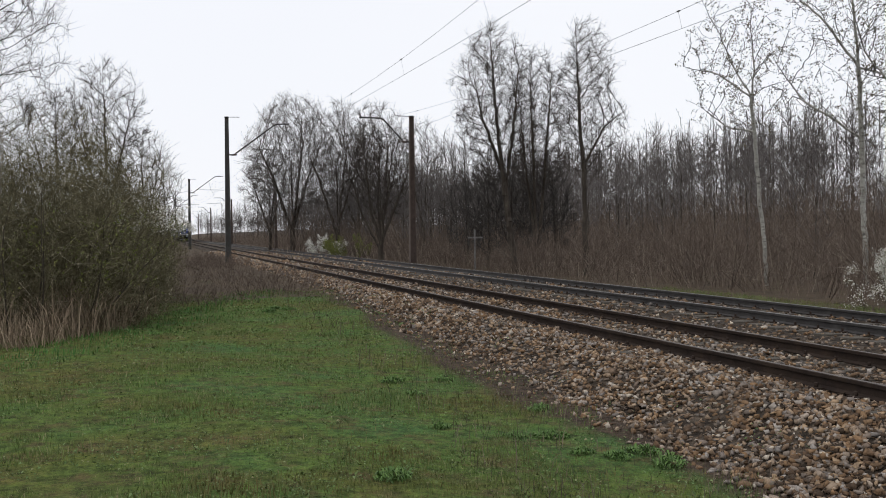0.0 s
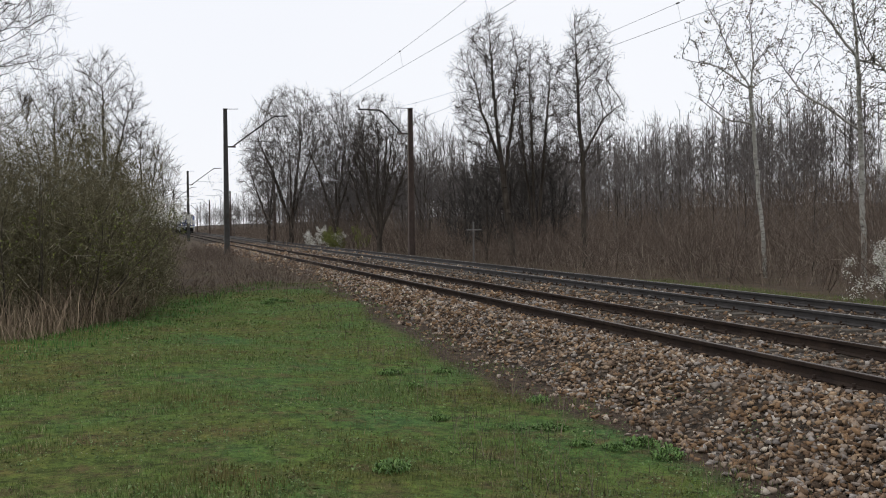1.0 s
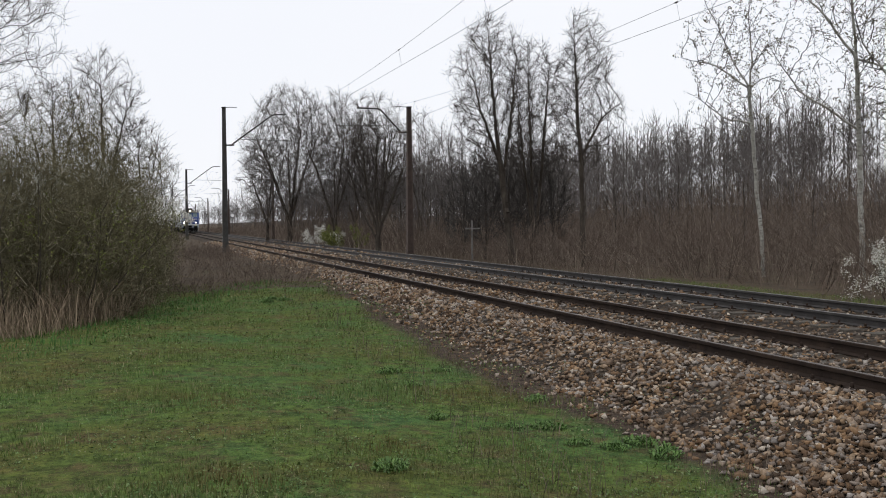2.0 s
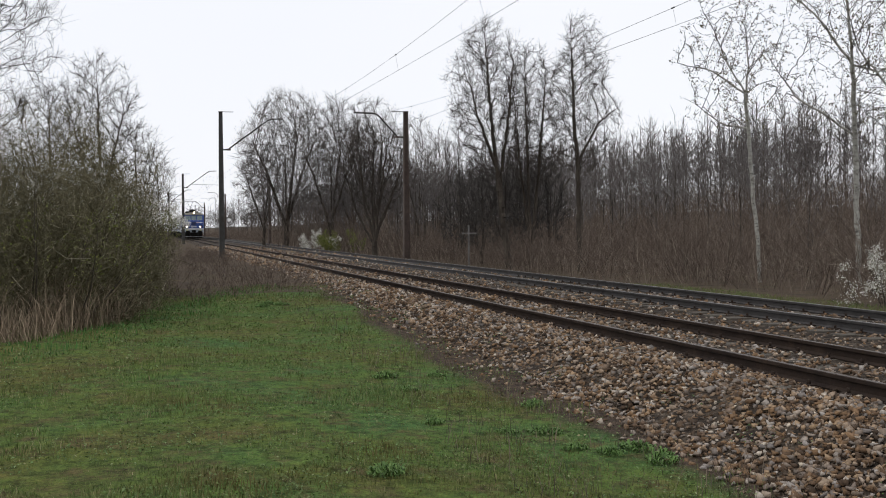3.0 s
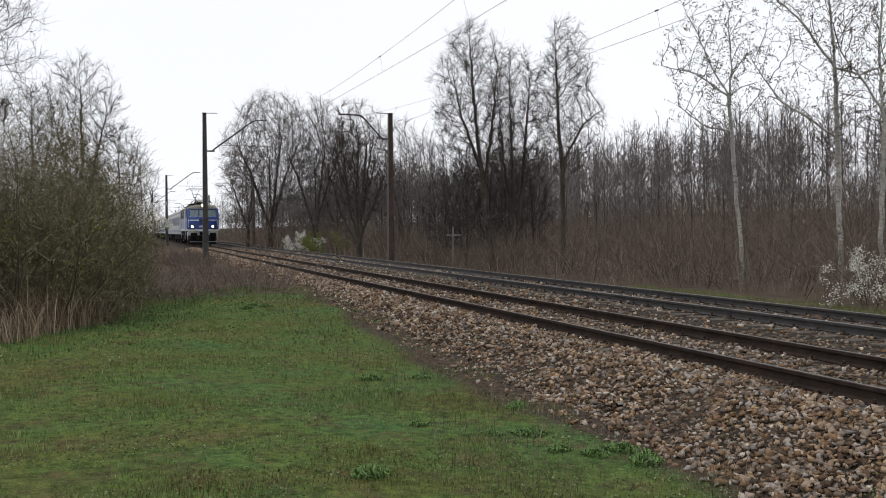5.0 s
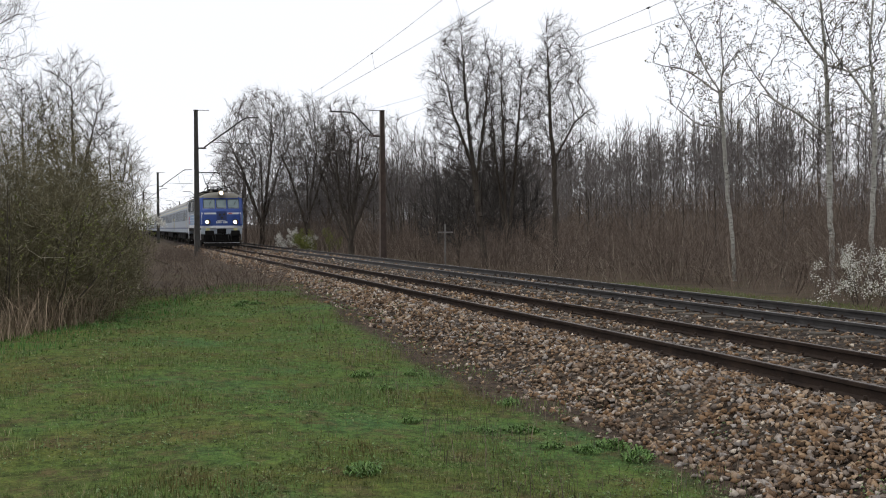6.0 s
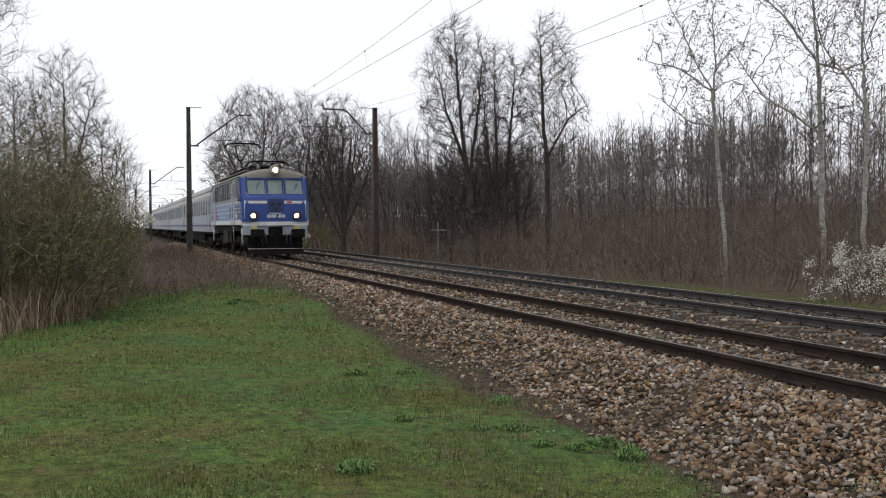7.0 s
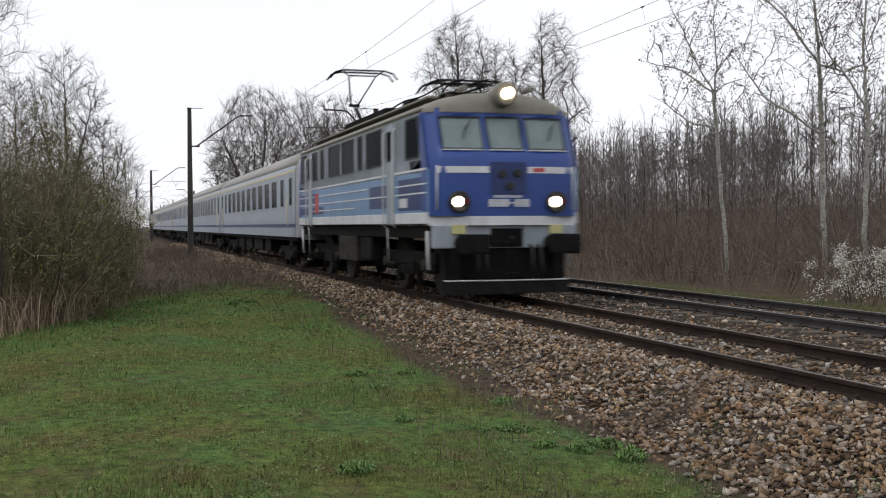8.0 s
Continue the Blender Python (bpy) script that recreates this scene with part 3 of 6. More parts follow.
def hero_tree(name, seed, slope, dist, crown, lines, goals, label, mats=None, step=0.32, slant=0.7, up=0.12, twigs=2, twig_len=0.55, twig_up=0.3, taper=0.3, group="trees along the line", fine=1.0, power=2.25):
    """crown: (across, height, half width, half height); lines: stems as (across, height) points."""
    rs = np.random.RandomState(seed)
    cx, cz, hw, hz = crown
    pts = crown_goals(rs, int(goals * 1.9), (0, 0, 0), (hw, hw, hz), taper, 0.38)
    pts += np.array([side_on(cx, cz)])
    stems = [[side_on(a, z, rs.normal(0, 0.12) * (z > 1)) for a, z in line] for line in lines]
    P, par = colonize(rs, pts, stems, step, step * 0.9, slant, up)
    r0 = max(0.004, dist * (0.00012 if dist < 75 else 0.0001)) * fine
    big, mid, twig = skeleton_sticks(rs, P, par, r0, power, twigs, twig_len, twig_up)
    bark, fine_m = mats or (M_BARK, M_TWIG)
    thick = mid[:, 6] > r0 * 2.2
    me = [stick_mesh(((big, 7),), bark), stick_mesh(((mid[thick], 3), (mid[~thick], 1), (twig, 1)), fine_m)]
    x, y = along(slope, dist)
    return stand_tree(name, me, at_ground(x, y), label, "tree", group), twig[:, 3:6]


hero_tree("tall_tree", 11, 0.3628, 56, (-1.05, 8.6, 2.3, 4.2), (((0, -0.3), (-0.57, 4.9), (-0.8, 6.7), (-1.03, 9.7), (-1.2, 12.2)), ((-0.5, 4.2), (0.0, 7.7), (0.25, 10.5)), ((-0.6, 5.0), (-1.5, 7.5), (-1.9, 9.2))), 780,
          "tall bare tree with two dark trunks at the wood edge", slant=0.5, up=0.04, taper=0.15, step=0.26, twigs=4, twig_up=0.12, power=1.95, twig_len=0.5)
hero_tree("tall_tree", 12, 0.3843, 60, (0.1, 8.0, 1.8, 4.2), (((0, -0.3), (-0.1, 5.0), (-0.3, 11.5)), ((0, 0.3), (0.5, 5.5), (0.9, 10.6)), ((0, 1.0), (-0.6, 6.0), (-0.9, 9.5))), 620,
          "slim bare tree crowded between taller neighbours", slant=0.55, up=0.04, taper=0.15, step=0.26, twigs=4, twig_up=0.12, power=2.0, twig_len=0.5)
hero_tree("tall_tree", 13, 0.4356, 52, (0.1, 8.3, 2.2, 3.8), (((0, -0.3), (-0.05, 4.85), (-0.2, 6.6), (-0.37, 11.6)), ((-0.1, 5.2), (0.9, 6.9), (1.8, 7.6))), 640,
          "bare tree with a single straight trunk and pointed crown", slant=0.5, up=0.04, taper=0.5, step=0.26, twigs=4, twig_up=0.12, power=2.0, twig_len=0.5)
OAK = "broad bare tree with a dense rounded crown"
for seed, slope, dist, crown, fork, goals, lab in ((21, 0.1483, 98, (0, 8.7, 4.4, 5.8), 2.6, 1000, OAK), (22, 0.1896, 94, (0, 8.0, 3.8, 5.4), 2.6, 800, OAK), (23, 0.2297, 92, (0, 7.7, 3.2, 5.1), 2.4, 600, OAK),
                                                   (24, 0.2714, 88, (0, 7.2, 1.9, 4.0), 3.0, 260, "smaller bare tree at the wood edge"), (26, 0.1280, 104, (0, 6.5, 2.5, 4.1), 2.4, 420, "smaller bare tree at the wood edge"),
                                                   (27, 0.2095, 100, (0, 7.0, 3.2, 5.2), 2.4, 420, OAK), (28, 0.2962, 86, (0, 5.9, 1.6, 3.4), 2.0, 300, "smaller bare tree at the wood edge")):
    w, h = crown[2], crown[1]
    stems = (((0, -0.3), (0.1, fork), (0.0, h)), ((0.08, fork), (w * 0.42, h - 0.5), (w * 0.6, h + 1.2)), ((0.05, fork * 0.8), (-w * 0.4, h - 1.2), (-w * 0.62, h + 0.8)), ((0.1, fork), (w * 0.2, h), (w * 0.25, h + 1.5)))
    # far oaks take the haze-paled twig colour too
    hero_tree("oak_tree", seed, slope, dist, crown, stems, goals, lab, (M_BARK, M_HAZETWIG), step=0.36, slant=0.5, up=0.04, twigs=4, twig_len=0.7, twig_up=0.15, taper=0.05, power=2.1)
hero_tree("fan_tree", 25, 0.2308, 72, (0.1, 6.0, 2.6, 3.1), (((0, -0.3), (0, 1.3), (-0.15, 4.0), (0.0, 8.0)), ((0, 0.9), (-1.2, 3.2), (-2.0, 6.0)), ((0, 1.2), (0.7, 3.2), (1.6, 5.5), (2.3, 7.4)), ((0, 1.3), (-0.7, 4.0), (-1.0, 7.3)), ((0, 1.4), (0.35, 4.0), (0.9, 7.8))), 560,
          "bare tree forking low into fanned limbs", slant=0.6, up=0.05, taper=0.0, twigs=3, twig_up=0.15, power=1.9)
for seed, slope, dist, crown, goals in ((51, 0.3343, 64, (0, 3.6, 1.7, 3.2), 330), (52, 0.3582, 63, (0, 3.8, 1.7, 3.4), 340), (53, 0.3802, 63, (0, 3.9, 1.7, 3.5), 340), (54, 0.4018, 64, (0, 3.6, 1.6, 3.2), 330), (55, 0.3129, 70, (0, 3.2, 1.7, 2.9), 300)):
    hero_tree("understory_tree", seed, slope, dist, crown, (((0, -0.3), (0.1, 1.0), (0.05, 4.6)), ((0.05, 0.6), (0.7, 3.4)), ((0.05, 0.5), (-0.7, 3.2))), goals, "dark crowded young tree under the tall trunks", (M_BARK, M_PALETWIG), step=0.28, slant=0.6, twigs=4, twig_len=0.55, taper=0.15, group="understory of the wood edge")
YOUNG = "young bare tree behind the thicket"
for seed, slope, dist, crown, goals, lab in ((31, -0.150, 30, (0.3, 7.3, 3.3, 3.6), 900, "spreading bare tree rising behind the thicket"), (32, -0.0131, 46, (0, 6.1, 1.95, 2.7), 620, YOUNG), (33, -0.0534, 46, (0, 5.4, 1.6, 2.5), 420, YOUNG),
                                             (34, 0.0173, 44, (0, 4.2, 1.3, 2.0), 260, YOUNG), (35, 0.0358, 42, (0, 3.2, 0.9, 1.6), 150, YOUNG)):
    w, h = crown[2], crown[1]
    hero_tree("hedge_tree", seed, slope, dist, crown, (((0, -0.3), (0.1, h - crown[3]), (0, h + crown[3] * 0.5)), ((0.05, (h - crown[3]) * 0.8), (w * 0.5, h)), ((0.05, (h - crown[3]) * 0.7), (-w * 0.5, h))), goals, lab, step=0.24, slant=0.5, up=0.05, twigs=3, twig_len=0.38, twig_up=0.15, taper=0.1)


def birch(seed, slope, dist, crown, lines, goals, label):
    root, tips = hero_tree("birch_tree", seed, slope, dist, crown, lines, goals, label, (M_BIRCH, M_PALETWIG), 0.30, 0.55, 0.02, 1, 0.30, -0.15, 0.25, "birches at the wood edge", 1.1, 2.05)
    tagged(add_mass("bud_mass", flake_mesh("buds", tips, random.Random(seed), 2300, 0.020, M_BUD, 0.05, 2.0), root), "small brown buds and catkins")


LAB_BIRCH = "slender birch with pale bark and budding twigs"
birch(41, 0.6370, 42, (-0.95, 8.1, 2.35, 2.9), (((0, -0.3), (-0.09, 1.28), (-0.26, 3.2), (-0.39, 5.6), (-0.51, 6.85), (-0.47, 8.1), (-0.53, 9.6), (-0.58, 11.1)), ((-0.5, 6.8), (-1.18, 8.0), (-1.82, 9.4), (-2.3, 10.4)),
      ((-0.5, 6.7), (-1.7, 7.66), (-3.0, 8.0)), ((-0.39, 5.7), (-1.5, 5.8), (-2.4, 6.5))), 300, "slender leaning birch with pale flaking bark")
birch(42, 0.7570, 40, (-0.7, 8.6, 3.0, 3.9), (((0, -0.3), (-0.06, 4.2), (-0.22, 6.6), (-0.37, 8.65), (-0.57, 10.3), (-0.73, 12.6)), ((-0.22, 7.6), (-1.35, 8.95), (-2.6, 10.1)), ((-0.12, 5.2), (-1.35, 5.9), (-2.16, 6.4), (-3.0, 7.6)),
      ((-0.2, 7.4), (0.6, 7.2), (1.5, 7.6))), 430, LAB_BIRCH)
birch(43, 0.8040, 39, (0.2, 8.4, 2.4, 4.0), (((0, -0.3), (0.1, 4.2), (0.0, 8.0), (0.3, 12.6)), ((0.0, 6.0), (-1.2, 7.8), (-1.8, 9.6)), ((0.05, 5.0), (1.3, 6.8), (2.0, 9.0))), 380, LAB_BIRCH)


# ---- the wood behind ----
def wood_variants(count):
    """Young forest trees as rows of trunk and twigs, one metre high."""
    made = []
    for k in range(count):
        rs = np.random.RandomState(300 + k)
        low = rs.uniform(0.06, 0.30)
        lean = rs.normal(0, 0.03, 2)
        pts = crown_goals(rs, 44, (lean[0], lean[1], 0.5 + low / 2), (0.19, 0.19, 0.5 - low / 2), 0.25)
        P, par = colonize(rs, pts, [[(0, 0, -0.03), (lean[0] * 0.5, lean[1] * 0.5, low), (lean[0], lean[1], 0.93)]], 0.055, 0.05, 0.9, 0.15)
        big, mid, twig = skeleton_sticks(rs, P, par, 0.0009, 2.3, 1, 0.11, 0.3)
        made.append((np.concatenate([big, mid[mid[:, 6] > 0.0022]]), np.concatenate([mid[mid[:, 6] <= 0.0022], twig])))
    return made


def wood_floor_stuff():
    """Ranks of bare young trees that make up the wood; one mass."""
    rng = random.Random(5)
    kinds = wood_variants(9)
    trunk, twig = [], []

    def young(x, y, h):
        wood, fine = kinds[rng.randrange(len(kinds))]
        a = rng.uniform(0, 6.283)
        c, q = math.cos(a) * h, math.sin(a) * h
        turn = np.array([[c, q, 0], [-q, c, 0], [0, 0, h]])
        at = np.array([[x, y, ground_z(x, y)]])
        k2 = min(2.2, max(0.8, math.hypot(x, y) / 60))
        for rows, out, r in ((wood, trunk, h * rng.uniform(0.8, 1.2)), (fine, twig, h * 0.95 * k2)):
            out.append(np.hstack([rows[:, 0:3] @ turn + at, rows[:, 3:6] @ turn + at, rows[:, 6:8] * r]))

    for k in range(1150):
        d = rng.uniform(27, 105) if rng.random() < 0.8 else rng.uniform(17, 30)
        x = rng.uniform(-190, 15) if rng.random() < 0.82 else rng.uniform(-330, -190)
        h = (7.3 + 5.2 * smooth(22, 80, d)) * rng.uniform(0.8, 1.1) * (0.88 + 0.4 * smooth(-50, -130, x))
        young(x, yc(x) + d, h)
    for _ in range(170):                       # closer ranks beyond the bend
        x = rng.uniform(-175, -72)
        young(x, yc(x) + rng.uniform(13, 34), rng.uniform(8.5, 12.0))
    for _ in range(170):                       # the far edge of the wood on the made-up rise
        x = rng.uniform(-150, 20)
        young(x, yc(x) + rng.uniform(104, 130), rng.uniform(8.5, 11.0))
    for _ in range(330):                       # lines of trees far along the railway, both sides
        x = rng.uniform(-560, -150)
        d = rng.uniform(10, 45) if rng.random() < 0.6 else -rng.uniform(9, 30)
        young(x, yc(x) + d, rng.uniform(8.0, 13.0) if d > 0 else rng.uniform(4.5, 8.0))
    for _ in range(220):                       # behind the thicket, along the near side
        x = rng.uniform(-160, -56)
        young(x, yc(x) - rng.uniform(9.5, 32), rng.uniform(4.5, 7.5))
    for _ in range(130):                       # unseen trees added round the lawn's back, to darken reflections in the windows
        x = rng.uniform(-20, 170)
        d = -rng.uniform(24, 60) if x < 60 else -rng.uniform(8, 60)
        young(x, yc(x) + d, rng.uniform(6.0, 11.0))
    for name, rows, sides, m, label in (("woodland_trunks", trunk, 1, M_BARK, "dim bare trunks of a young wood"), ("woodland_twigs", twig, 1, M_HAZETWIG, "bare woodland twigs, their grey-brown paled for distance haze")):
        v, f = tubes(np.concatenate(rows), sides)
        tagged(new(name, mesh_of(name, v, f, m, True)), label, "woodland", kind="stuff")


wood_floor_stuff()


def undergrowth():
    """Dense thin stems between the wood and the line."""
    rs = np.random.RandomState(8)
    n = 42000
    x = np.where(rs.rand(n) < 0.72, rs.uniform(-95, 8, n), rs.uniform(-260, -95, n))
    d = np.where(rs.rand(n) < 0.7, 10.0 + 2.0 * (x > -36) + 28 * rs.rand(n) ** 1.3, rs.uniform(34, 100, n))
    m = n // 7                                # thicker, taller brush far along the line
    x[:m], d[:m] = rs.uniform(-430, -110, m), rs.uniform(7.6, 26, m)
    y = np.array([yc(a) for a in x]) + d
    z = np.array([ground_z(a, b) for a, b in zip(x, y)]) - 0.05
    clump = np.array([noise.noise(Vector((a * 0.25, b * 0.25, 7))) for a, b in zip(x, y)])
    h = (1.2 + 1.8 * np.clip((d - 9) / 16, 0, 1) + 2.2 * np.clip((d - 34) / 10, 0, 1)) * rs.uniform(0.45, 1.15, n) * (1 + 0.7 * clump)
    lean = rs.normal(0, 0.42, (n, 2))
    p0 = np.stack([x, y, z], 1)
    p1 = p0 + np.stack([lean[:, 0] * h * 0.5, lean[:, 1] * h * 0.5, h * 0.55], 1)
    p2 = p1 + np.stack([(lean[:, 0] + rs.normal(0, 0.4, n)) * h * 0.5, (lean[:, 1] + rs.normal(0, 0.4, n)) * h * 0.5, h * 0.45], 1)
    side = p0 + (p1 - p0) * rs.uniform(0.5, 1, (n, 1))
    tip = side + np.stack([rs.normal(0, 0.3, n) * h, rs.normal(0, 0.3, n) * h, rs.uniform(0.1, 0.4, n) * h], 1)
    spur = tip + (side - tip) * 0.5 + rs.normal(0, 0.22, (n, 3)) * h[:, None]
    h[:m] *= 1.5
    r = rs.uniform(0.003, 0.0075, (n, 1))
    r[:m] *= 2.0
    r *= 1 + 1.4 * (d[:, None] > 34)
    rows = np.concatenate([np.hstack([p0, p1, r, r * 0.8]), np.hstack([p1, p2, r * 0.8, r * 0.35]), np.hstack([side, tip, r * 0.7, r * 0.35]), np.hstack([tip + (side - tip) * 0.5, spur, r * 0.6, r * 0.3])])
    n = 26000                                 # brush added along the crest of the made-up rise, closing sky gaps
    x, d = rs.uniform(-300, 20, n), rs.uniform(70, 130, n)
    p = np.array([(a, yc(a) + b, ground_z(a, yc(a) + b)) for a, b in zip(x, d)])
    p[:, 2] += 4.4 * rs.rand(n) ** 1.4 - 0.3
    q = p + np.stack([rs.normal(0, 0.8, n), rs.normal(0, 0.8, n), rs.uniform(0.8, 2.4, n)], 1)
    w = rs.uniform(0.015, 0.028, (n, 1))
    rows = np.concatenate([rows, np.hstack([p, q, w, w * 0.4])])
    v, f = tubes(rows, 1)
    tagged(new("undergrowth", mesh_of("undergrowth", v, f, M_REDTWIG, True)), "red-brown tangle of bare stems along the wood", "undergrowth", kind="stuff")


undergrowth()


# ---- shrubs ----
def shrub_variant(seed, stems, height, radius, spec, mats, ring, tilt):
    rng = random.Random(seed)
    st = []
    for k in range(stems):
        a, q = rng.uniform(0, 6.28), ring * math.sqrt(rng.random())
        st.append((math.cos(a) * q + 0.001, math.sin(a) * q, tilt * q / ring + rng.uniform(0, 0.15)))
    return tree_meshes(seed, height, radius, spec, mats, st, 0.0, 1, (4, 3, 1), 1.0)


brush = [shrub_variant(60 + k, 11, 2.6 + 0.3 * k, 0.016, SPEC_BRUSH, (M_REDTWIG, M_REDTWIG), 0.9, 0.5)[0] for k in range(4)]
rng = random.Random(77)
for k in range(84):
    x = -rng.uniform(4, 130) if k > 40 else -rng.uniform(10, 60)
    d = rng.uniform(12.0, 20) if x > -40 else rng.uniform(8.6, 17)
    y = yc(x) + d
    stand_tree("bare_shrub", brush[k % 4], at_ground(x, y, rng.uniform(0, 6.28), rng.uniform(0.6, 1.15)), "bare red-brown shrub at the wood edge", "shrub", "shrubs at the wood edge", ("stem_mass", "twig_mass"))

for slope, dist, size in ((0.143, 92, 1.5), (0.150, 94, 1.75), (0.157, 93, 1.7), (0.164, 96, 1.5), (0.171, 97, 1.5), (0.179, 99, 1.6), (0.188, 97, 1.6), (0.197, 96, 1.5), (0.206, 95, 1.6), (0.215, 80, 1.2), (0.224, 84, 1.5), (0.232, 78, 1.3), (0.246, 80, 1.5), (0.258, 78, 1.5), (0.27, 76, 1.5)):
    x, y = along(slope, dist)
    stand_tree("bare_shrub", brush[2], at_ground(x, y, slope * 40, size), "tall tan-brown bare shrub under the trees", "shrub", "shrubs at the wood edge", ("stem_mass", "twig_mass"))
M_OLIVE = per_island("olive_twigs", ((0.0, (0.058, 0.052, 0.028)), (0.5, (0.112, 0.100, 0.056)), (0.9, (0.175, 0.155, 0.095)), (1.0, (0.38, 0.34, 0.26))), 0.9, 3.0, 0.3)
THICK = (M_BARK, M_OLIVE)
thick = []
for k in range(3):
    me, tips = shrub_variant(80 + k, 9, 3.3, 0.022, SPEC_SHRUB, THICK, 1.3, 0.6)
    r2 = random.Random(k)
    low = tips[tips[:, 2] < 2.3]
    high = tips[tips[:, 2] > 2.0]
    thick.append((me, flake_mesh("leaves", low, r2, 1300, 0.013, M_LEAF, 0.05), flake_mesh("blossoms", high, r2, 2600, 0.019, M_BLOSSOM, 0.05, 1.0)))


def thicket(k, x, y, size, leaves, blossoms, label):
    me, lf, bl = thick[k]
    root = stand_tree("thicket_shrub", me, at_ground(x, y, (x * 3.7 + y * 1.3) % 6.28, size), label, "shrub", "thicket beside the lawn", ("stem_mass", "twig_mass"))
    if leaves:
        add_mass("leaf_mass", lf, root)
    if blossoms:
        add_mass("blossom_mass", bl, root)


LAB_G = "dense shrub with opening green leaves beside the lawn"
LAB_W = "dense shrub with white blossom on its upper twigs"
LAB_B = "dense bare brown shrub in a thicket"
for k, x, y, size, lf, bl, lab in ((0, -21.6, -3.6, 0.95, 0, 0, LAB_B), (1, -21.8, -1.9, 1.0, 1, 0, LAB_G), (2, -23.4, -0.8, 0.92, 1, 0, LAB_G), (0, -25.2, -2.2, 1.05, 0, 0, LAB_B), (1, -26.2, -0.7, 0.98, 1, 1, LAB_W),
                                   (2, -28.6, -0.5, 0.92, 0, 1, LAB_W), (0, -29.2, -2.2, 1.1, 0, 1, LAB_W), (1, -24.5, -4.8, 1.05, 0, 0, LAB_B), (2, -32.0, -0.2, 0.95, 0, 1, LAB_W), (0, -36.0, 0.1, 0.95, 0, 1, LAB_W),
                                   (1, -33.5, -2.0, 1.1, 0, 1, LAB_W), (2, -28.2, -4.2, 1.1, 0, 0, LAB_B), (1, -41.0, 0.1, 0.85, 0, 1, LAB_W), (0, -47.0, 0.2, 0.8, 0, 0, LAB_B), (2, -55.0, 0.2, 0.8, 0, 0, LAB_B)):
    thicket(k, x, y, size, lf, bl, lab)

low_brush = shrub_variant(91, 16, 1.1, 0.008, SPEC_BRUSH, (M_REDTWIG, M_REDTWIG), 0.9, 0.5)[0]
for k in range(36):
    x = -rng.uniform(27, 66)
    y = yc(x) - (rng.uniform(3.0, 4.6) if k < 24 else rng.uniform(4.4, 8.0)) + 0.6 * smooth(-40, -27, x) - 0.8 * smooth(-34, -27, x)
    stand_tree("bramble", low_brush, at_ground(x, y, rng.uniform(0, 6.28), rng.uniform(0.7, 1.2)), "low dark bramble between lawn and track", "bramble", "brambles by the track", ("stem_mass", "twig_mass"))


def blossom_bush(x, y, size, seed, petals, leaves, label):
    me, tips = shrub_variant(seed, 12, 2.0, 0.014, SPEC_SHRUB, THICK, 0.8, 0.7)
    root = stand_tree("flowering_bush", me, at_ground(x, y, 0.0, size), label, "bush", "flowering bushes", ("stem_mass", "twig_mass"))
    r2 = random.Random(seed)
    if petals:
        add_mass("blossom_mass", flake_mesh("blossoms", tips, r2, petals, 0.019, M_BLOSSOM, 0.06, 1.0), root)
    if leaves:
        add_mass("leaf_mass", flake_mesh("leaves", tips, r2, leaves, 0.026, M_LEAF, 0.06), root)


x, y = along(0.1800, 90)
blossom_bush(x, y, 1.15, 101, 7500, 0, "bush covered in white blossom by the far track")
x, y = along(0.1990, 88)
blossom_bush(x, y, 1.15, 102, 0, 4200, "bush in pale green young leaf by the far track")
x, y = along(0.8000, 30)
blossom_bush(x, y, 0.85, 103, 3200, 0, "bush with white blossom at the wood edge")


def thicket_twigs():
    """The fine tangle that fills the thicket."""
    rs = np.random.RandomState(21)
    domes = ((-21.9, -2.9, 2.0, 3.7), (-21.7, -5.2, 2.2, 3.9), (-22.8, -1.1, 1.8, 3.6), (-25.6, -0.7, 1.9, 4.2), (-25, -3, 2.6, 4.5), (-28.6, -0.5, 1.9, 4.3), (-29.0, -2.5, 2.4, 4.7), (-32.2, -0.1, 1.7, 3.8), (-36, 0.0, 1.5, 3.5), (-41, 0.2, 1.45, 3.0), (-48, 0.4, 1.5, 2.6))
    rows = []
    for cx, cy, r, h in domes:
        n = 14500 if cx > -34 else 8000
        u = rs.normal(0, 1, (n, 3))
        u[:, 2] = np.abs(u[:, 2])
        u /= np.linalg.norm(u, axis=1, keepdims=True)
        q = rs.uniform(0.30, 1.03, (n, 1)) ** 0.6 * (1 + 0.13 * np.sin(u[:, :1] * 7 + cx) + 0.10 * np.cos(u[:, 1:2] * 9 + cy) + 0.05 * np.sin(u[:, 2:] * 15 + cx * 3))
        z0 = ground_z(cx, cy)
        p = np.array([[cx, cy, z0]]) + u * q * np.array([[r, r, h]])
        d = u * np.array([[0.6, 0.6, 0.4]]) + rs.normal(0, 0.75, (n, 3)) + np.array([[0, 0, 0.25]])
        d /= np.linalg.norm(d, axis=1, keepdims=True)
        ln = rs.uniform(0.12, 0.42, (n, 1))
        w = rs.uniform(0.0022, 0.0044, (n, 1))
        rows.append(np.hstack([p - d * ln, p, w, w * 0.5]))
    v, f = tubes(np.concatenate(rows), 1)
    tagged(new("thicket_tangle", mesh_of("thicket_tangle", v, f, M_OLIVE, True)), "olive-brown tangle of fine twigs in the thicket", "thicket", kind="stuff")


thicket_twigs()


# ---- stone, sleepers and grass ----
def lawn_edge(x):
    return yc(x) + toe_d(x) - 0.12 + 0.30 * noise.noise(Vector((x * 0.5, 0, 9)))


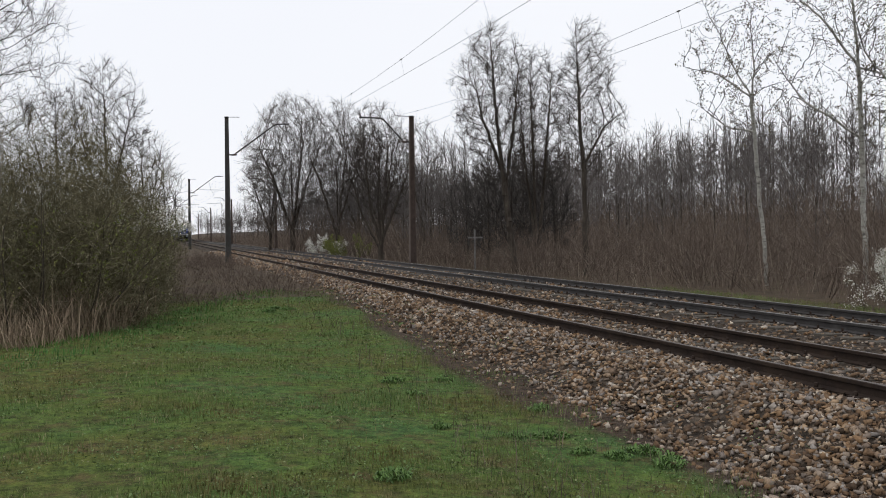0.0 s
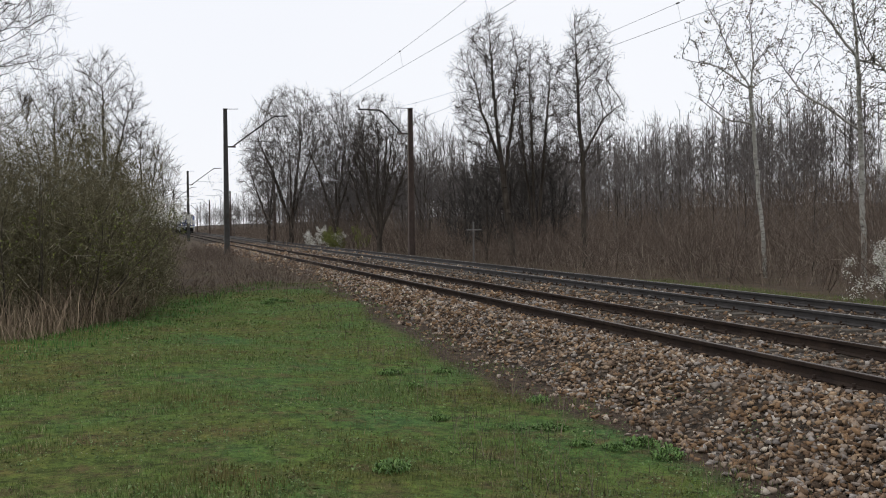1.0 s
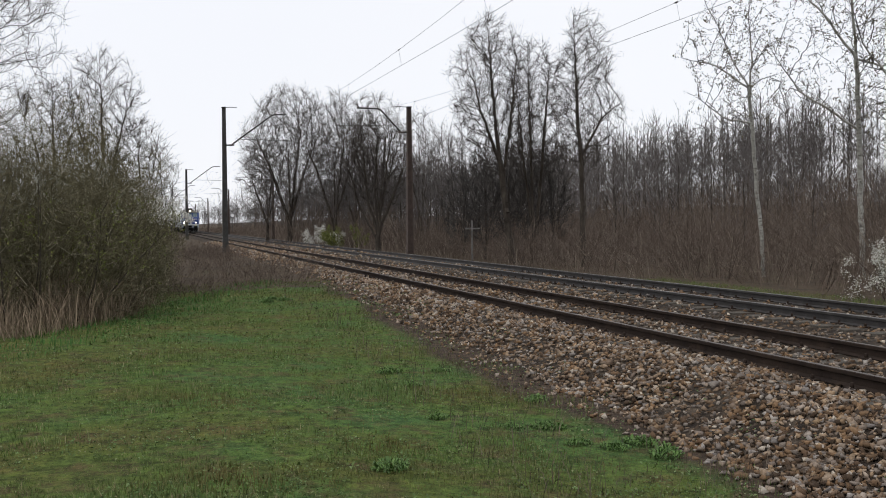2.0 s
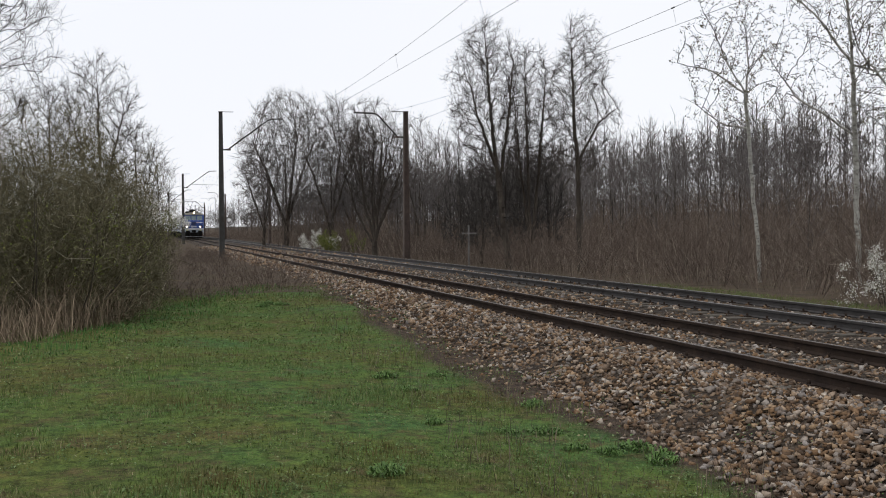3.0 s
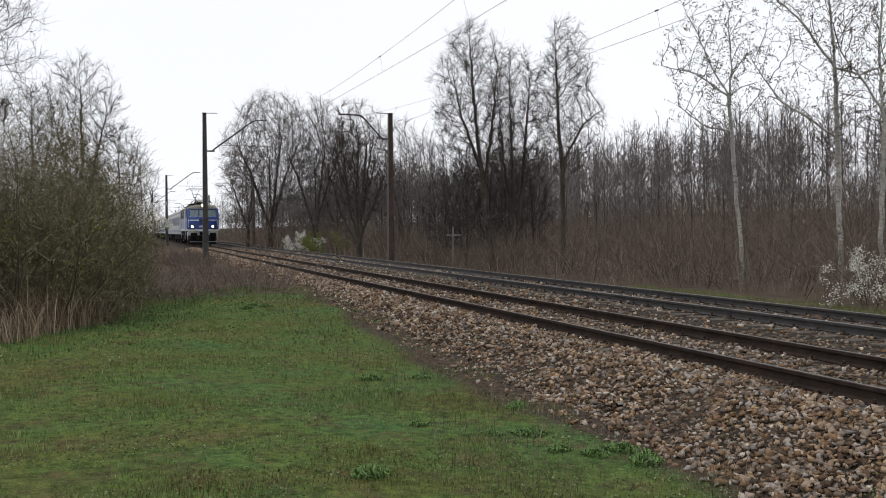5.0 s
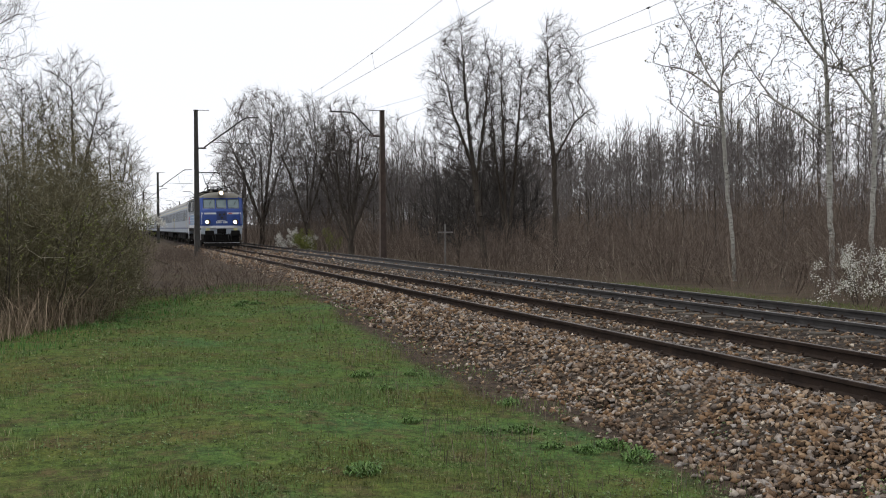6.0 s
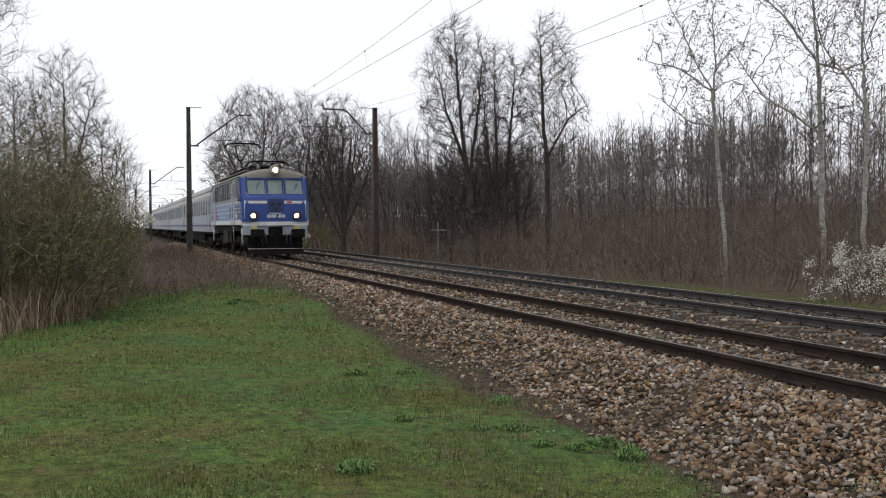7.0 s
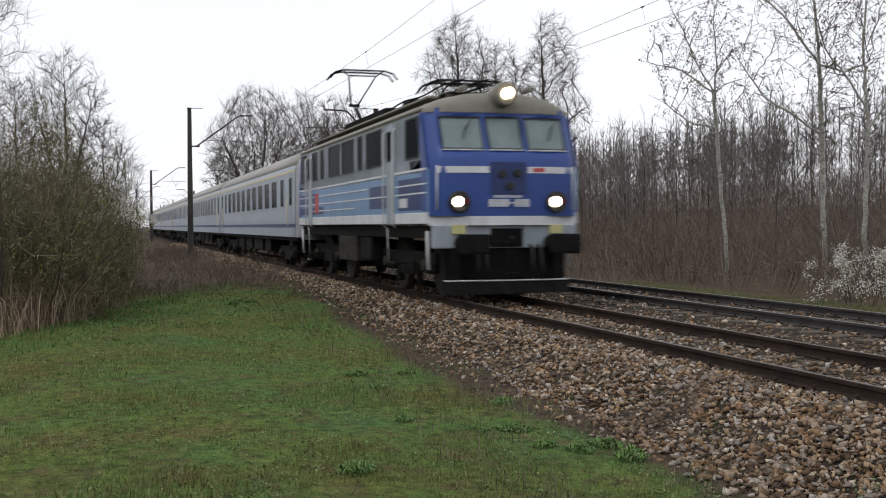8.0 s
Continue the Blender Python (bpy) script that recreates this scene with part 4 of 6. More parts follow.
def scatter(rs, n, x0, x1, d0, d1, power):
    """Places on the line's bed, denser towards the level crossing end."""
    x = -np.exp(rs.uniform(math.log(-x1), math.log(-x0), n)) if power else rs.uniform(x0, x1, n)
    return x, rs.uniform(d0, d1, n)


def stones():
    rs = np.random.RandomState(4)
    block = np.array([(x, y, z) for x in (-1, 1) for y in (-1, 1) for z in (-1, 1)]) * 0.62
    tri = np.array([(0, 1, 3), (0, 3, 2), (4, 6, 7), (4, 7, 5), (0, 4, 5), (0, 5, 1), (2, 3, 7), (2, 7, 6), (0, 2, 6), (0, 6, 4), (1, 5, 7), (1, 7, 3)])
    vs, fs, count = [], [], 0
    for n, d0, d1 in ((33000, -2.95, -0.84), (6400, -0.64, 0.64), (6400, 0.84, 2.9), (2200, 3.1, 4.4), (1200, 4.6, 6.2)):
        x, d = scatter(rs, n, -105, -3.6, d0, d1, True)
        over = np.array([b - toe_d(a) - 0.22 * noise.noise(Vector((a * 0.9, b, 2))) for a, b in zip(x, d)])
        keep = (over > 0) | ((over > -0.45) & (rs.rand(n) < 0.16))
        x, d, n = x[keep], d[keep], int(keep.sum())
        far = np.hypot(x, 6.5)
        s = rs.uniform(0.011, 0.027, n) * (1 + 0.25 * (rs.rand(n) > 0.9)) * np.where(far > 20, 1.3, 1.0) * np.where(far > 50, 1.5, 1.0)
        c = np.array([on_track(a, b, max(bed_z(b), ground_z(a, yc(a) + b)) + 0.03 * noise.noise(Vector((a * 1.7, b * 2.1, 5)))) for a, b in zip(x, d)])
        c[:, 2] += s * rs.uniform(-0.1, 0.9, n)
        q = rs.normal(0, 1, (n, 4)) * np.array([[1.0, 0.26, 0.26, 1.0]])
        q /= np.linalg.norm(q, axis=1, keepdims=True)
        w, i, j, k = q.T
        R = np.stack([1 - 2 * (j * j + k * k), 2 * (i * j - k * w), 2 * (i * k + j * w), 2 * (i * j + k * w), 1 - 2 * (i * i + k * k), 2 * (j * k - i * w), 2 * (i * k - j * w), 2 * (j * k + i * w), 1 - 2 * (i * i + j * j)], 1).reshape(-1, 3, 3)
        shape = (block[None] + rs.uniform(-0.5, 0.5, (n, 8, 3))) * rs.uniform(0.75, 1.35, (n, 1, 3)) * np.array([[[1.18, 1.0, 0.70]]])
        v = np.einsum('nij,nkj->nki', R, shape) * s[:, None, None] * 1.15 + c[:, None, :]
        vs.append(v.reshape(-1, 3))
        fs.append((np.arange(n)[:, None, None] * 8 + tri[None] + count).reshape(-1, 3))
        count += n * 8
    tagged(new("ballast_stones", mesh_of("ballast_stones", np.concatenate(vs), np.concatenate(fs), M_STONE)), "loose angular tan and grey ballast stones", "ballast", kind="stuff")


stones()


def sleepers():
    bm = bmesh.new()
    add_box(bm, -0.125, 0.125, -1.28, 1.28, -0.33, -0.150, 0.012)
    first = part("sleeper", bm, M_SLEEPER)
    tagged(first, "weathered sleeper half buried in ballast under the rails", "sleeper", "sleepers of the two tracks")
    spots = [(x, c) for c in (0.0, GAP) for x in np.arange(-70, 4, 0.62)]
    for k, (x, c) in enumerate(spots):
        p = on_track(x, c, 0)
        m = Matrix.LocRotScale(p, Euler((0, 0, math.atan(yd(x)))), None)
        if k == 0:
            first.matrix_basis = m
        else:
            copy_thing(first, m)


sleepers()


def rail_clips():
    """The fastenings that hold each rail to its sleepers."""
    bm = bmesh.new()
    add_box(bm, -0.075, 0.075, -0.045, 0.045, -0.155, -0.128, 0.008)
    add_tube(bm, ((0, 0, -0.14), (0, 0, -0.085)), (0.022, 0.018), 6)
    me = bpy.data.meshes.new("rail_clip")
    bm.to_mesh(me)
    bm.free()
    me.materials.append(M_RAIL)
    rails = [o for o in scene.objects if o.name.split(".")[0] == "rail"]
    for rail, off in zip(rails, (-0.75, 0.75, GAP - 0.75, GAP + 0.75)):
        for x in np.arange(-70 + 0.62 * 60, -3, 0.62):
            for side in (-0.105, 0.105):
                clip = new("rail_clip", me)
                clip.parent = rail
                clip.matrix_basis = Matrix.LocRotScale(on_track(x, off + side, 0), Euler((0, 0, math.atan(yd(x)))), None)


rail_clips()


def blades(name, n, height, width, m, label, keep, seed, x0=-34.0, x1=-4.2, lean=0.5, category="grass"):
    """Grass blades, one bent leaf each, thinned out with the distance from the crossing end."""
    rs = np.random.RandomState(seed)
    x = -np.exp(rs.uniform(math.log(-x1), math.log(-x0), n))
    y0, y1 = -9.0 * np.clip(-x / 20, 0.25, 1), np.array([lawn_edge(a) for a in x]) + 0.35
    y = y0 + (y1 - y0) * rs.rand(n)
    ok = np.array([keep(a, b, c) for a, b, c in zip(x, y, rs.rand(n))])
    x, y = x[ok], y[ok]
    n = len(x)
    z = np.array([ground_z(a, b) for a, b in zip(x, y)])
    a = rs.uniform(0, 2 * math.pi, n)
    h = height * rs.uniform(0.45, 1.25, n) * np.array([max(0.45, 1 + 1.3 * noise.noise(Vector((p * 0.9, q * 0.9, 1))) + 0.5 * noise.noise(Vector((p * 4, q * 4, 1)))) for p, q in zip(x, y)])
    w = width * rs.uniform(0.7, 1.3, n) * np.clip(-x / 11, 1, 2.2)
    side = np.stack([np.cos(a), np.sin(a), np.zeros(n)], 1) * w[:, None]
    bend = np.stack([np.cos(a + 1.57 + rs.normal(0, 0.5, n)), np.sin(a + 1.57), np.zeros(n)], 1) * (h * lean * rs.uniform(0.2, 1.4, n))[:, None]
    p = np.stack([x, y, z - 0.01], 1)
    mid = p + bend * 0.35 + np.array([[0, 0, 1]]) * (h * 0.6)[:, None]
    tip = p + bend + np.array([[0, 0, 1]]) * h[:, None]
    v = np.stack([p - side, p + side, mid + side * 0.8, mid - side * 0.8, tip], 1).reshape(-1, 3)
    k = np.arange(n)[:, None] * 5
    f = np.concatenate([k + np.array([[0, 1, 2]]), k + np.array([[0, 2, 3]]), k + np.array([[3, 2, 4]])])
    return tagged(new(name, mesh_of(name, v, f, m)), label, category, kind="stuff")


M_GRASS = per_island("grass_blades", ((0.0, (0.056, 0.084, 0.020)), (0.4, (0.096, 0.144, 0.036)), (0.78, (0.142, 0.19, 0.058)), (0.92, (0.20, 0.205, 0.09)), (1.0, (0.32, 0.27, 0.16))), 0.75, 3.0, 0.3, 0.25,
                     patch=(0.8, 0.48, 0.66, (0.125, 0.108, 0.038)))


def lawn_keep(x, y, u):
    bare = noise.noise(Vector((x * 0.45, y * 0.45, 2))) + 0.5 * noise.noise(Vector((x * 1.6, y * 1.6, 4)))
    edge = smooth(0.1, 1.3, lawn_edge(x) + 0.35 - y + 0.6 * noise.noise(Vector((x * 0.6, y * 0.6, 19))))
    return u < (1.0 if bare < 0.16 else 0.22) * (0.12 + 0.88 * edge)


blades("grass", 190000, 0.046, 0.0027, M_GRASS, "short green lawn grass with worn patches", lawn_keep, 31)


def straw_keep(x, y, u):
    row = -1.9 + (-19 - x) * 0.42                        # foot of the thicket
    return -25.5 < x < -18.2 and abs(y - row - 0.2) < 1.5 * (0.4 + u) and y < row + 0.8 - 0.25 * max(0, -22 - x) and u < 0.9


blades("dry_grass", 130000, 0.74, 0.0035, M_STRAW, "dry straw-coloured stalks at the foot of the thicket", straw_keep, 32, lean=0.75)


def dead_keep(x, y, u):
    e = lawn_edge(x) + 0.35 - y
    return e < 2.2 and u < 0.10 + 0.22 * max(0.0, noise.noise(Vector((x * 0.6, y * 0.6, 6))) + 0.2)


M_DEADSTALK = per_island("dead_stalks", ((0.0, (0.05, 0.042, 0.035)), (0.6, (0.10, 0.08, 0.062)), (1.0, (0.19, 0.15, 0.11))), 0.9, 3.0, 0.3)
blades("dead_stalks", 50000, 0.20, 0.0020, M_DEADSTALK, "thin dead weed stalks between lawn and ballast", dead_keep, 33, lean=0.8)


def leaf_carpet():
    """Small flat leaves of clover and weeds through the lawn and on the toe of the ballast."""
    rs = np.random.RandomState(44)
    n = 48000
    x = -np.exp(rs.uniform(math.log(4.6), math.log(32), n))
    top = np.array([lawn_edge(a) for a in x])
    y = np.where(rs.rand(n) < 0.9, -8.0 * np.clip(-x / 20, 0.25, 1) + (top + 8.0 * np.clip(-x / 20, 0.25, 1)) * rs.rand(n), top + 0.9 * rs.rand(n) ** 2)
    keep = np.array([noise.noise(Vector((p * 0.8, q * 0.8, 12))) + 0.6 * noise.noise(Vector((p * 3.5, q * 3.5, 15))) for p, q in zip(x, y)]) > -0.12
    keep &= (y < top) | (np.array([noise.noise(Vector((p * 0.9, q * 1.2, 22))) for p, q in zip(x, y)]) > 0.12)
    x, y = x[keep], y[keep]
    n = len(x)
    z = np.array([max(ground_z(a, b), bed_z(b - yc(a)) if b - yc(a) > -2.95 else -9) for a, b in zip(x, y)]) + rs.uniform(0.005, 0.045, n)
    a = rs.uniform(0, 6.283, n)
    s = rs.uniform(0.007, 0.017, n) * np.clip(-x / 12, 1, 1.8)
    u = np.stack([np.cos(a), np.sin(a), rs.normal(0, 0.35, n)], 1) * s[:, None]
    v = np.stack([-np.sin(a), np.cos(a), rs.normal(0, 0.35, n)], 1) * s[:, None] * 0.6
    p = np.stack([x, y, z], 1)
    up = np.array([[0, 0, 1]]) * s[:, None] * 0.35
    co = np.stack([p - u, p - v + up, p + u, p + v + up], 1).reshape(-1, 3)
    k = np.arange(n)[:, None] * 4
    tagged(new("low_weeds", mesh_of("low_weeds", co, np.concatenate([k + np.array([[0, 1, 2]]), k + np.array([[0, 2, 3]])]), M_CARPET)), "low leafy weeds among the lawn grass", "weeds", kind="stuff")


M_CARPET = per_island("weed_leaves", ((0.0, (0.035, 0.06, 0.016)), (0.35, (0.065, 0.11, 0.028)), (0.7, (0.10, 0.17, 0.05)), (0.9, (0.15, 0.22, 0.085)), (1.0, (0.22, 0.20, 0.11))), 0.7, 3.0, 0.3, 0.3, (0.6, 0.5, 0.68, (0.11, 0.12, 0.035), 0.7))
leaf_carpet()


def weed_clump(seed, size, count):
    """A low cushion of small arching leaves, each folded along its rib."""
    rng2 = random.Random(seed)
    v, f = [], []
    for k in range(count):
        a, ln = rng2.uniform(0, 6.283), rng2.uniform(0.02, 0.05)
        r0, b = size * math.sqrt(rng2.random()), rng2.uniform(0, 6.283)
        lift = max(0.0, 0.07 * (1 - r0 / size)) * rng2.random()
        base = Vector((math.cos(b) * r0, math.sin(b) * r0 * 0.7, lift))
        d = Vector((math.cos(a), math.sin(a), 0))
        w = Vector((-d.y, d.x, 0)) * ln * 0.22
        m = base + d * ln * 0.5 + Vector((0, 0, ln * rng2.uniform(0.3, 1.0)))
        t = base + d * ln + Vector((0, 0, ln * rng2.uniform(0.1, 1.2)))
        i = len(v)
        v += [base, m - w + Vector((0, 0, ln * 0.06)), m + w + Vector((0, 0, ln * 0.06)), t, m]
        f += [(i, i + 1, i + 4), (i, i + 4, i + 2), (i + 4, i + 1, i + 3), (i + 4, i + 3, i + 2)]
    return mesh_of("leaves", v, f, M_CLUMP)


M_CLUMP = per_island("fresh_weed_leaves", ((0.0, (0.05, 0.10, 0.022)), (0.6, (0.09, 0.17, 0.038)), (1.0, (0.14, 0.23, 0.065))), 0.65, 3.0, 0.3, 0.3)
clumps = [weed_clump(200 + k, 0.17, 260) for k in range(3)]
rng = random.Random(303)
spots = [(-8.45, 3.95), (-8.1, 4.25), (-8.7, 3.75), (-8.55, 4.25), (-9.6, 3.45), (-10.9, 4.2), (-7.9, 1.9), (-13.5, 3.9), (-10.1, 2.9)]
spots += [(-rng.uniform(9, 26), None) for _ in range(6)]
for k, (x, y) in enumerate(spots):
    if y is None:
        y = lawn_edge(x) - rng.uniform(0.0, 2.2)
    root = thing("weed_clump", "bright green leafy weed in the lawn edge", "weed", "weeds at the lawn edge", m=at_ground(x, y, rng.uniform(0, 6.28), rng.uniform(0.6, 1.25)))
    add_mass("leaf_mass", clumps[k % 3], root)


# ---- small trackside things ----
def cross_post(slope, dist):
    x, y = along(slope, dist)
    root = thing("track_post", "pale concrete post with a short crossbar in the brush", "post", m=Matrix.Translation((x, y, ground_z(x, y))))
    bm = bmesh.new()
    add_box(bm, -0.04, 0.04, -0.04, 0.04, -0.2, 2.2, 0.012)
    part("post", bm, M_PALEPOST, root)
    bm = bmesh.new()
    add_box(bm, 0.055, 0.09, -0.42, 0.42, 1.72, 1.80, 0.008)
    part("crossbar", bm, M_PALEPOST, root)


def round_marker(x, off):
    p = on_track(x, off, 0)
    root = thing("line_marker", "small round white marker on a thin post", "railway sign", m=Matrix.Translation((p.x, p.y, -0.55)))
    bm = bmesh.new()
    add_tube(bm, ((0, 0, 0), (0, 0, 3.3)), 0.035, 8)
    part("post", bm, M_STEEL, root)
    bm = bmesh.new()
    add_tube(bm, ((0.04, 0, 3.35), (0.05, 0, 3.35), (0.07, 0, 3.35), (0.075, 0, 3.35)), (0.24, 0.26, 0.26, 0.24), 20)
    part("disc", bm, M_WHITEPLATE, root, "white enamel disc")


M_PALEPOST = grained("pale_concrete", ((0.3, (0.11, 0.105, 0.10)), (0.7, (0.22, 0.21, 0.20))), 5.0, 0.9, fine=50, bump=0.4, dist=0.01)
M_WHITEPLATE = grained("white_enamel", ((0.3, (0.72, 0.72, 0.72)), (0.7, (0.85, 0.85, 0.85))), 5.0, 0.3, fine=50, bump=0)
cross_post(0.3218, 60)
round_marker(-170.0, 5.4)


def lush_keep(x, y, u):
    foot = -1.9 + (-19 - x) * 0.42 + 0.75 - 0.12 * max(0, -22 - x)
    return -32 < x < -15 and foot - 0.1 < y < foot + 0.2 + 2.0 * u and u < 0.75


M_LUSH = per_island("lush_grass_blades", ((0.0, (0.03, 0.085, 0.018)), (0.5, (0.05, 0.15, 0.03)), (1.0, (0.09, 0.21, 0.05))), 0.7, 3.0, 0.3, 0.25)
blades("lush_grass", 90000, 0.085, 0.0035, M_LUSH, "taller bright green grass along the thicket", lush_keep, 35)


def far_verge():
    """Grass on the far verge, between the far track and the wood."""
    rs = np.random.RandomState(66)
    n = 26000
    x = rs.uniform(-36, -6, n)
    y = np.array([yc(a) for a in x]) + 6.4 + 4.6 * rs.rand(n)
    z = np.array([ground_z(a, b) for a, b in zip(x, y)])
    a = rs.uniform(0, 6.283, n)
    h = 0.10 * rs.uniform(0.4, 1.4, n)
    w = np.stack([np.cos(a), np.sin(a), np.zeros(n)], 1) * 0.006
    p = np.stack([x, y, z - 0.01], 1)
    tip = p + np.stack([rs.normal(0, 0.05, n), rs.normal(0, 0.05, n), h], 1)
    v = np.stack([p - w, p + w, tip], 1).reshape(-1, 3)
    tagged(new("verge_grass", mesh_of("verge_grass", v, np.arange(n * 3).reshape(-1, 3), M_GRASS)), "grassy verge between far track and wood", "grass", kind="stuff")


far_verge()


# ---- the train ----
def paint(name, col, rough=0.45, dirt=(0.10, 0.085, 0.07), amount=1.0):
    c0, c1 = tuple(v * 0.82 for v in col), col
    m, n, l, b = shader(name)
    t = noise_node(n, l, 1.3, 6.0, 0.65)
    base = ramp_node(n, l, t.outputs["Fac"], ((0.3, c0), (0.65, c1))).outputs[0]
    d = noise_node(n, l, 2.0, 7.0, 0.75, stretch=(2.5, 2.5, 0.5))
    fac = ramp_node(n, l, d.outputs["Fac"], ((0.48, (0, 0, 0)), (0.85, (0.55 * amount, 0.55 * amount, 0.55 * amount)))).outputs[0]
    l.new(mix_node(n, l, fac, base, dirt), b.inputs["Base Color"])
    b.inputs["Roughness"].default_value = rough
    bump_node(n, l, b, t.outputs["Fac"], 0.06, 0.02)
    return m


M_BLUE = paint("blue_paint", (0.013, 0.050, 0.235), 0.42, (0.04, 0.05, 0.09), 0.6)
M_NAVY = paint("dark_blue_paint", (0.009, 0.026, 0.12), 0.45, (0.05, 0.05, 0.07), 0.6)
M_PALEBLUE = paint("pale_blue_paint", (0.145, 0.26, 0.44), 0.45)
M_GREY = paint("light_grey_paint", (0.30, 0.34, 0.385), 0.5)
M_COACH = paint("silver_grey_coach_paint", (0.32, 0.36, 0.42), 0.45)
M_WHITE = paint("off_white_paint", (0.62, 0.63, 0.65), 0.5, (0.22, 0.20, 0.18))
M_CREAM = paint("cream_yellow_line", (0.62, 0.54, 0.30), 0.5)
M_RED = paint("red_mark", (0.45, 0.05, 0.05), 0.5)
M_ROOF = paint("grimy_roof_paint", (0.20, 0.19, 0.16), 0.8, (0.07, 0.06, 0.05))
M_COACHROOF = paint("grey_coach_roof", (0.30, 0.295, 0.275), 0.75, (0.16, 0.14, 0.12))
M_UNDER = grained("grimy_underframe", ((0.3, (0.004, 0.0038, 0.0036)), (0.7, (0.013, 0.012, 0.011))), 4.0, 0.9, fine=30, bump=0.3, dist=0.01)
M_BOX = grained("dusty_brown_box", ((0.3, (0.02, 0.018, 0.015)), (0.7, (0.05, 0.044, 0.036))), 4.0, 0.9, fine=30, bump=0.3, dist=0.01)
M_RUBBER = grained("black_rubber", ((0.3, (0.012, 0.012, 0.012)), (0.7, (0.022, 0.022, 0.022))), 6.0, 0.7, fine=40, bump=0.1, dist=0.003)
# pale tint paints the sky's reflection into the glass colour
M_SKYSCREEN = glassy("sky_tinted_glass", (0.18, 0.23, 0.235), 0.12)
M_DARKGLASS = glassy("dark_side_glass", (0.008, 0.010, 0.011), 0.15, 0.02)
M_DARKGLASS.node_tree.nodes["Principled BSDF"].inputs["IOR"].default_value = 1.15
M_WHEEL = grained("worn_wheel_steel", ((0.3, (0.010, 0.009, 0.008)), (0.7, (0.026, 0.023, 0.021))), 5.0, 0.7, 0.2, 40, 0.1, 0.003)
M_LAMP = glow("lit_headlamp", (1.0, 0.76, 0.46), 40.0)
M_TOPLAMP = glow("lit_top_lamp", (1.0, 0.76, 0.46), 30.0)
M_TAIL = glassy("unlit_red_lens", (0.12, 0.01, 0.01), 0.2)
M_YELLOW = paint("dirty_yellow_paint", (0.50, 0.47, 0.22), 0.6, (0.25, 0.22, 0.15))


def box_part(name, parent, m, x0, x1, y0, y1, z0, z1, bevel=0.0, label=""):
    bm = bmesh.new()
    add_box(bm, min(x0, x1), max(x0, x1), min(y0, y1), max(y0, y1), z0, z1, bevel)
    return part(name, bm, m, parent, label)


def tube_part(name, parent, m, pts, r, sides=8, label=""):
    bm = bmesh.new()
    add_tube(bm, pts, r, sides)
    return part(name, bm, m, parent, label)


def drum_part(name, parent, m, c, axis, r, length, label="", sides=20, rim=0.0):
    """A short drum about c along an axis, with a rounded lip."""
    c, a = Vector(c), Vector(axis).normalized() * length / 2
    return tube_part(name, parent, m, (c - a, c - a * 0.9, c + a * 0.85, c + a), (r * 0.95, r, r, r * (0.92 - rim)), sides, label)


def bent_sheet(name, parent, m, profile, x0, x1, thick, label="", ends=None, soft_shade=True):
    """A plate with this profile of (y, z), run from x0 to x1; ends: a function of (y, z) that pulls the front edge back."""
    bm = bmesh.new()
    rows = []
    xs = [x0 + (x1 - x0) * k / 6 for k in range(7)]
    cen = Vector((0, sum(p[0] for p in profile) / len(profile), sum(p[1] for p in profile) / len(profile) - 0.8))
    for layer in (0, thick):
        grid = []
        for x in xs:
            line = []
            for y, z in profile:
                inward = (Vector((0, cen.y, cen.z)) - Vector((0, y, z))).normalized() * layer
                px = x
                if ends and x == x1:
                    px = x - ends(y, z)
                if ends and x == x0:
                    px = x + ends(y, z)
                line.append(bm.verts.new((px, y + inward.y, z + inward.z)))
            grid.append(line)
        rows.append(grid)
    n, w = len(xs), len(profile)
    for g, flip in zip(rows, (False, True)):
        for i in range(n - 1):
            for j in range(w - 1):
                q = (g[i][j], g[i + 1][j], g[i + 1][j + 1], g[i][j + 1])
                f = bm.faces.new(q[::-1] if flip else q)
                f.smooth = soft_shade
    a, b = rows
    for i in range(n - 1):
        bm.faces.new((a[i][0], b[i][0], b[i + 1][0], a[i + 1][0]))
        bm.faces.new((a[i][-1], a[i + 1][-1], b[i + 1][-1], b[i][-1]))
    for j in range(w - 1):
        bm.faces.new((a[0][j], a[0][j + 1], b[0][j + 1], b[0][j]))
        bm.faces.new((a[-1][j], b[-1][j], b[-1][j + 1], a[-1][j + 1]))
    bmesh.ops.recalc_face_normals(bm, faces=bm.faces)
    return part(name, bm, m, parent, label)


def face_x(y, z):
    """How far the cab front stands back at this place."""
    back = 0.10 * (y / 1.4) ** 2 + 0.22 * max(0.0, (abs(y) - 1.15) / 0.32) ** 2
    back += 0.40 * max(0.0, min(1.0, (z - 2.55) / 0.95)) + 0.10 * max(0.0, z - 3.5)
    return back


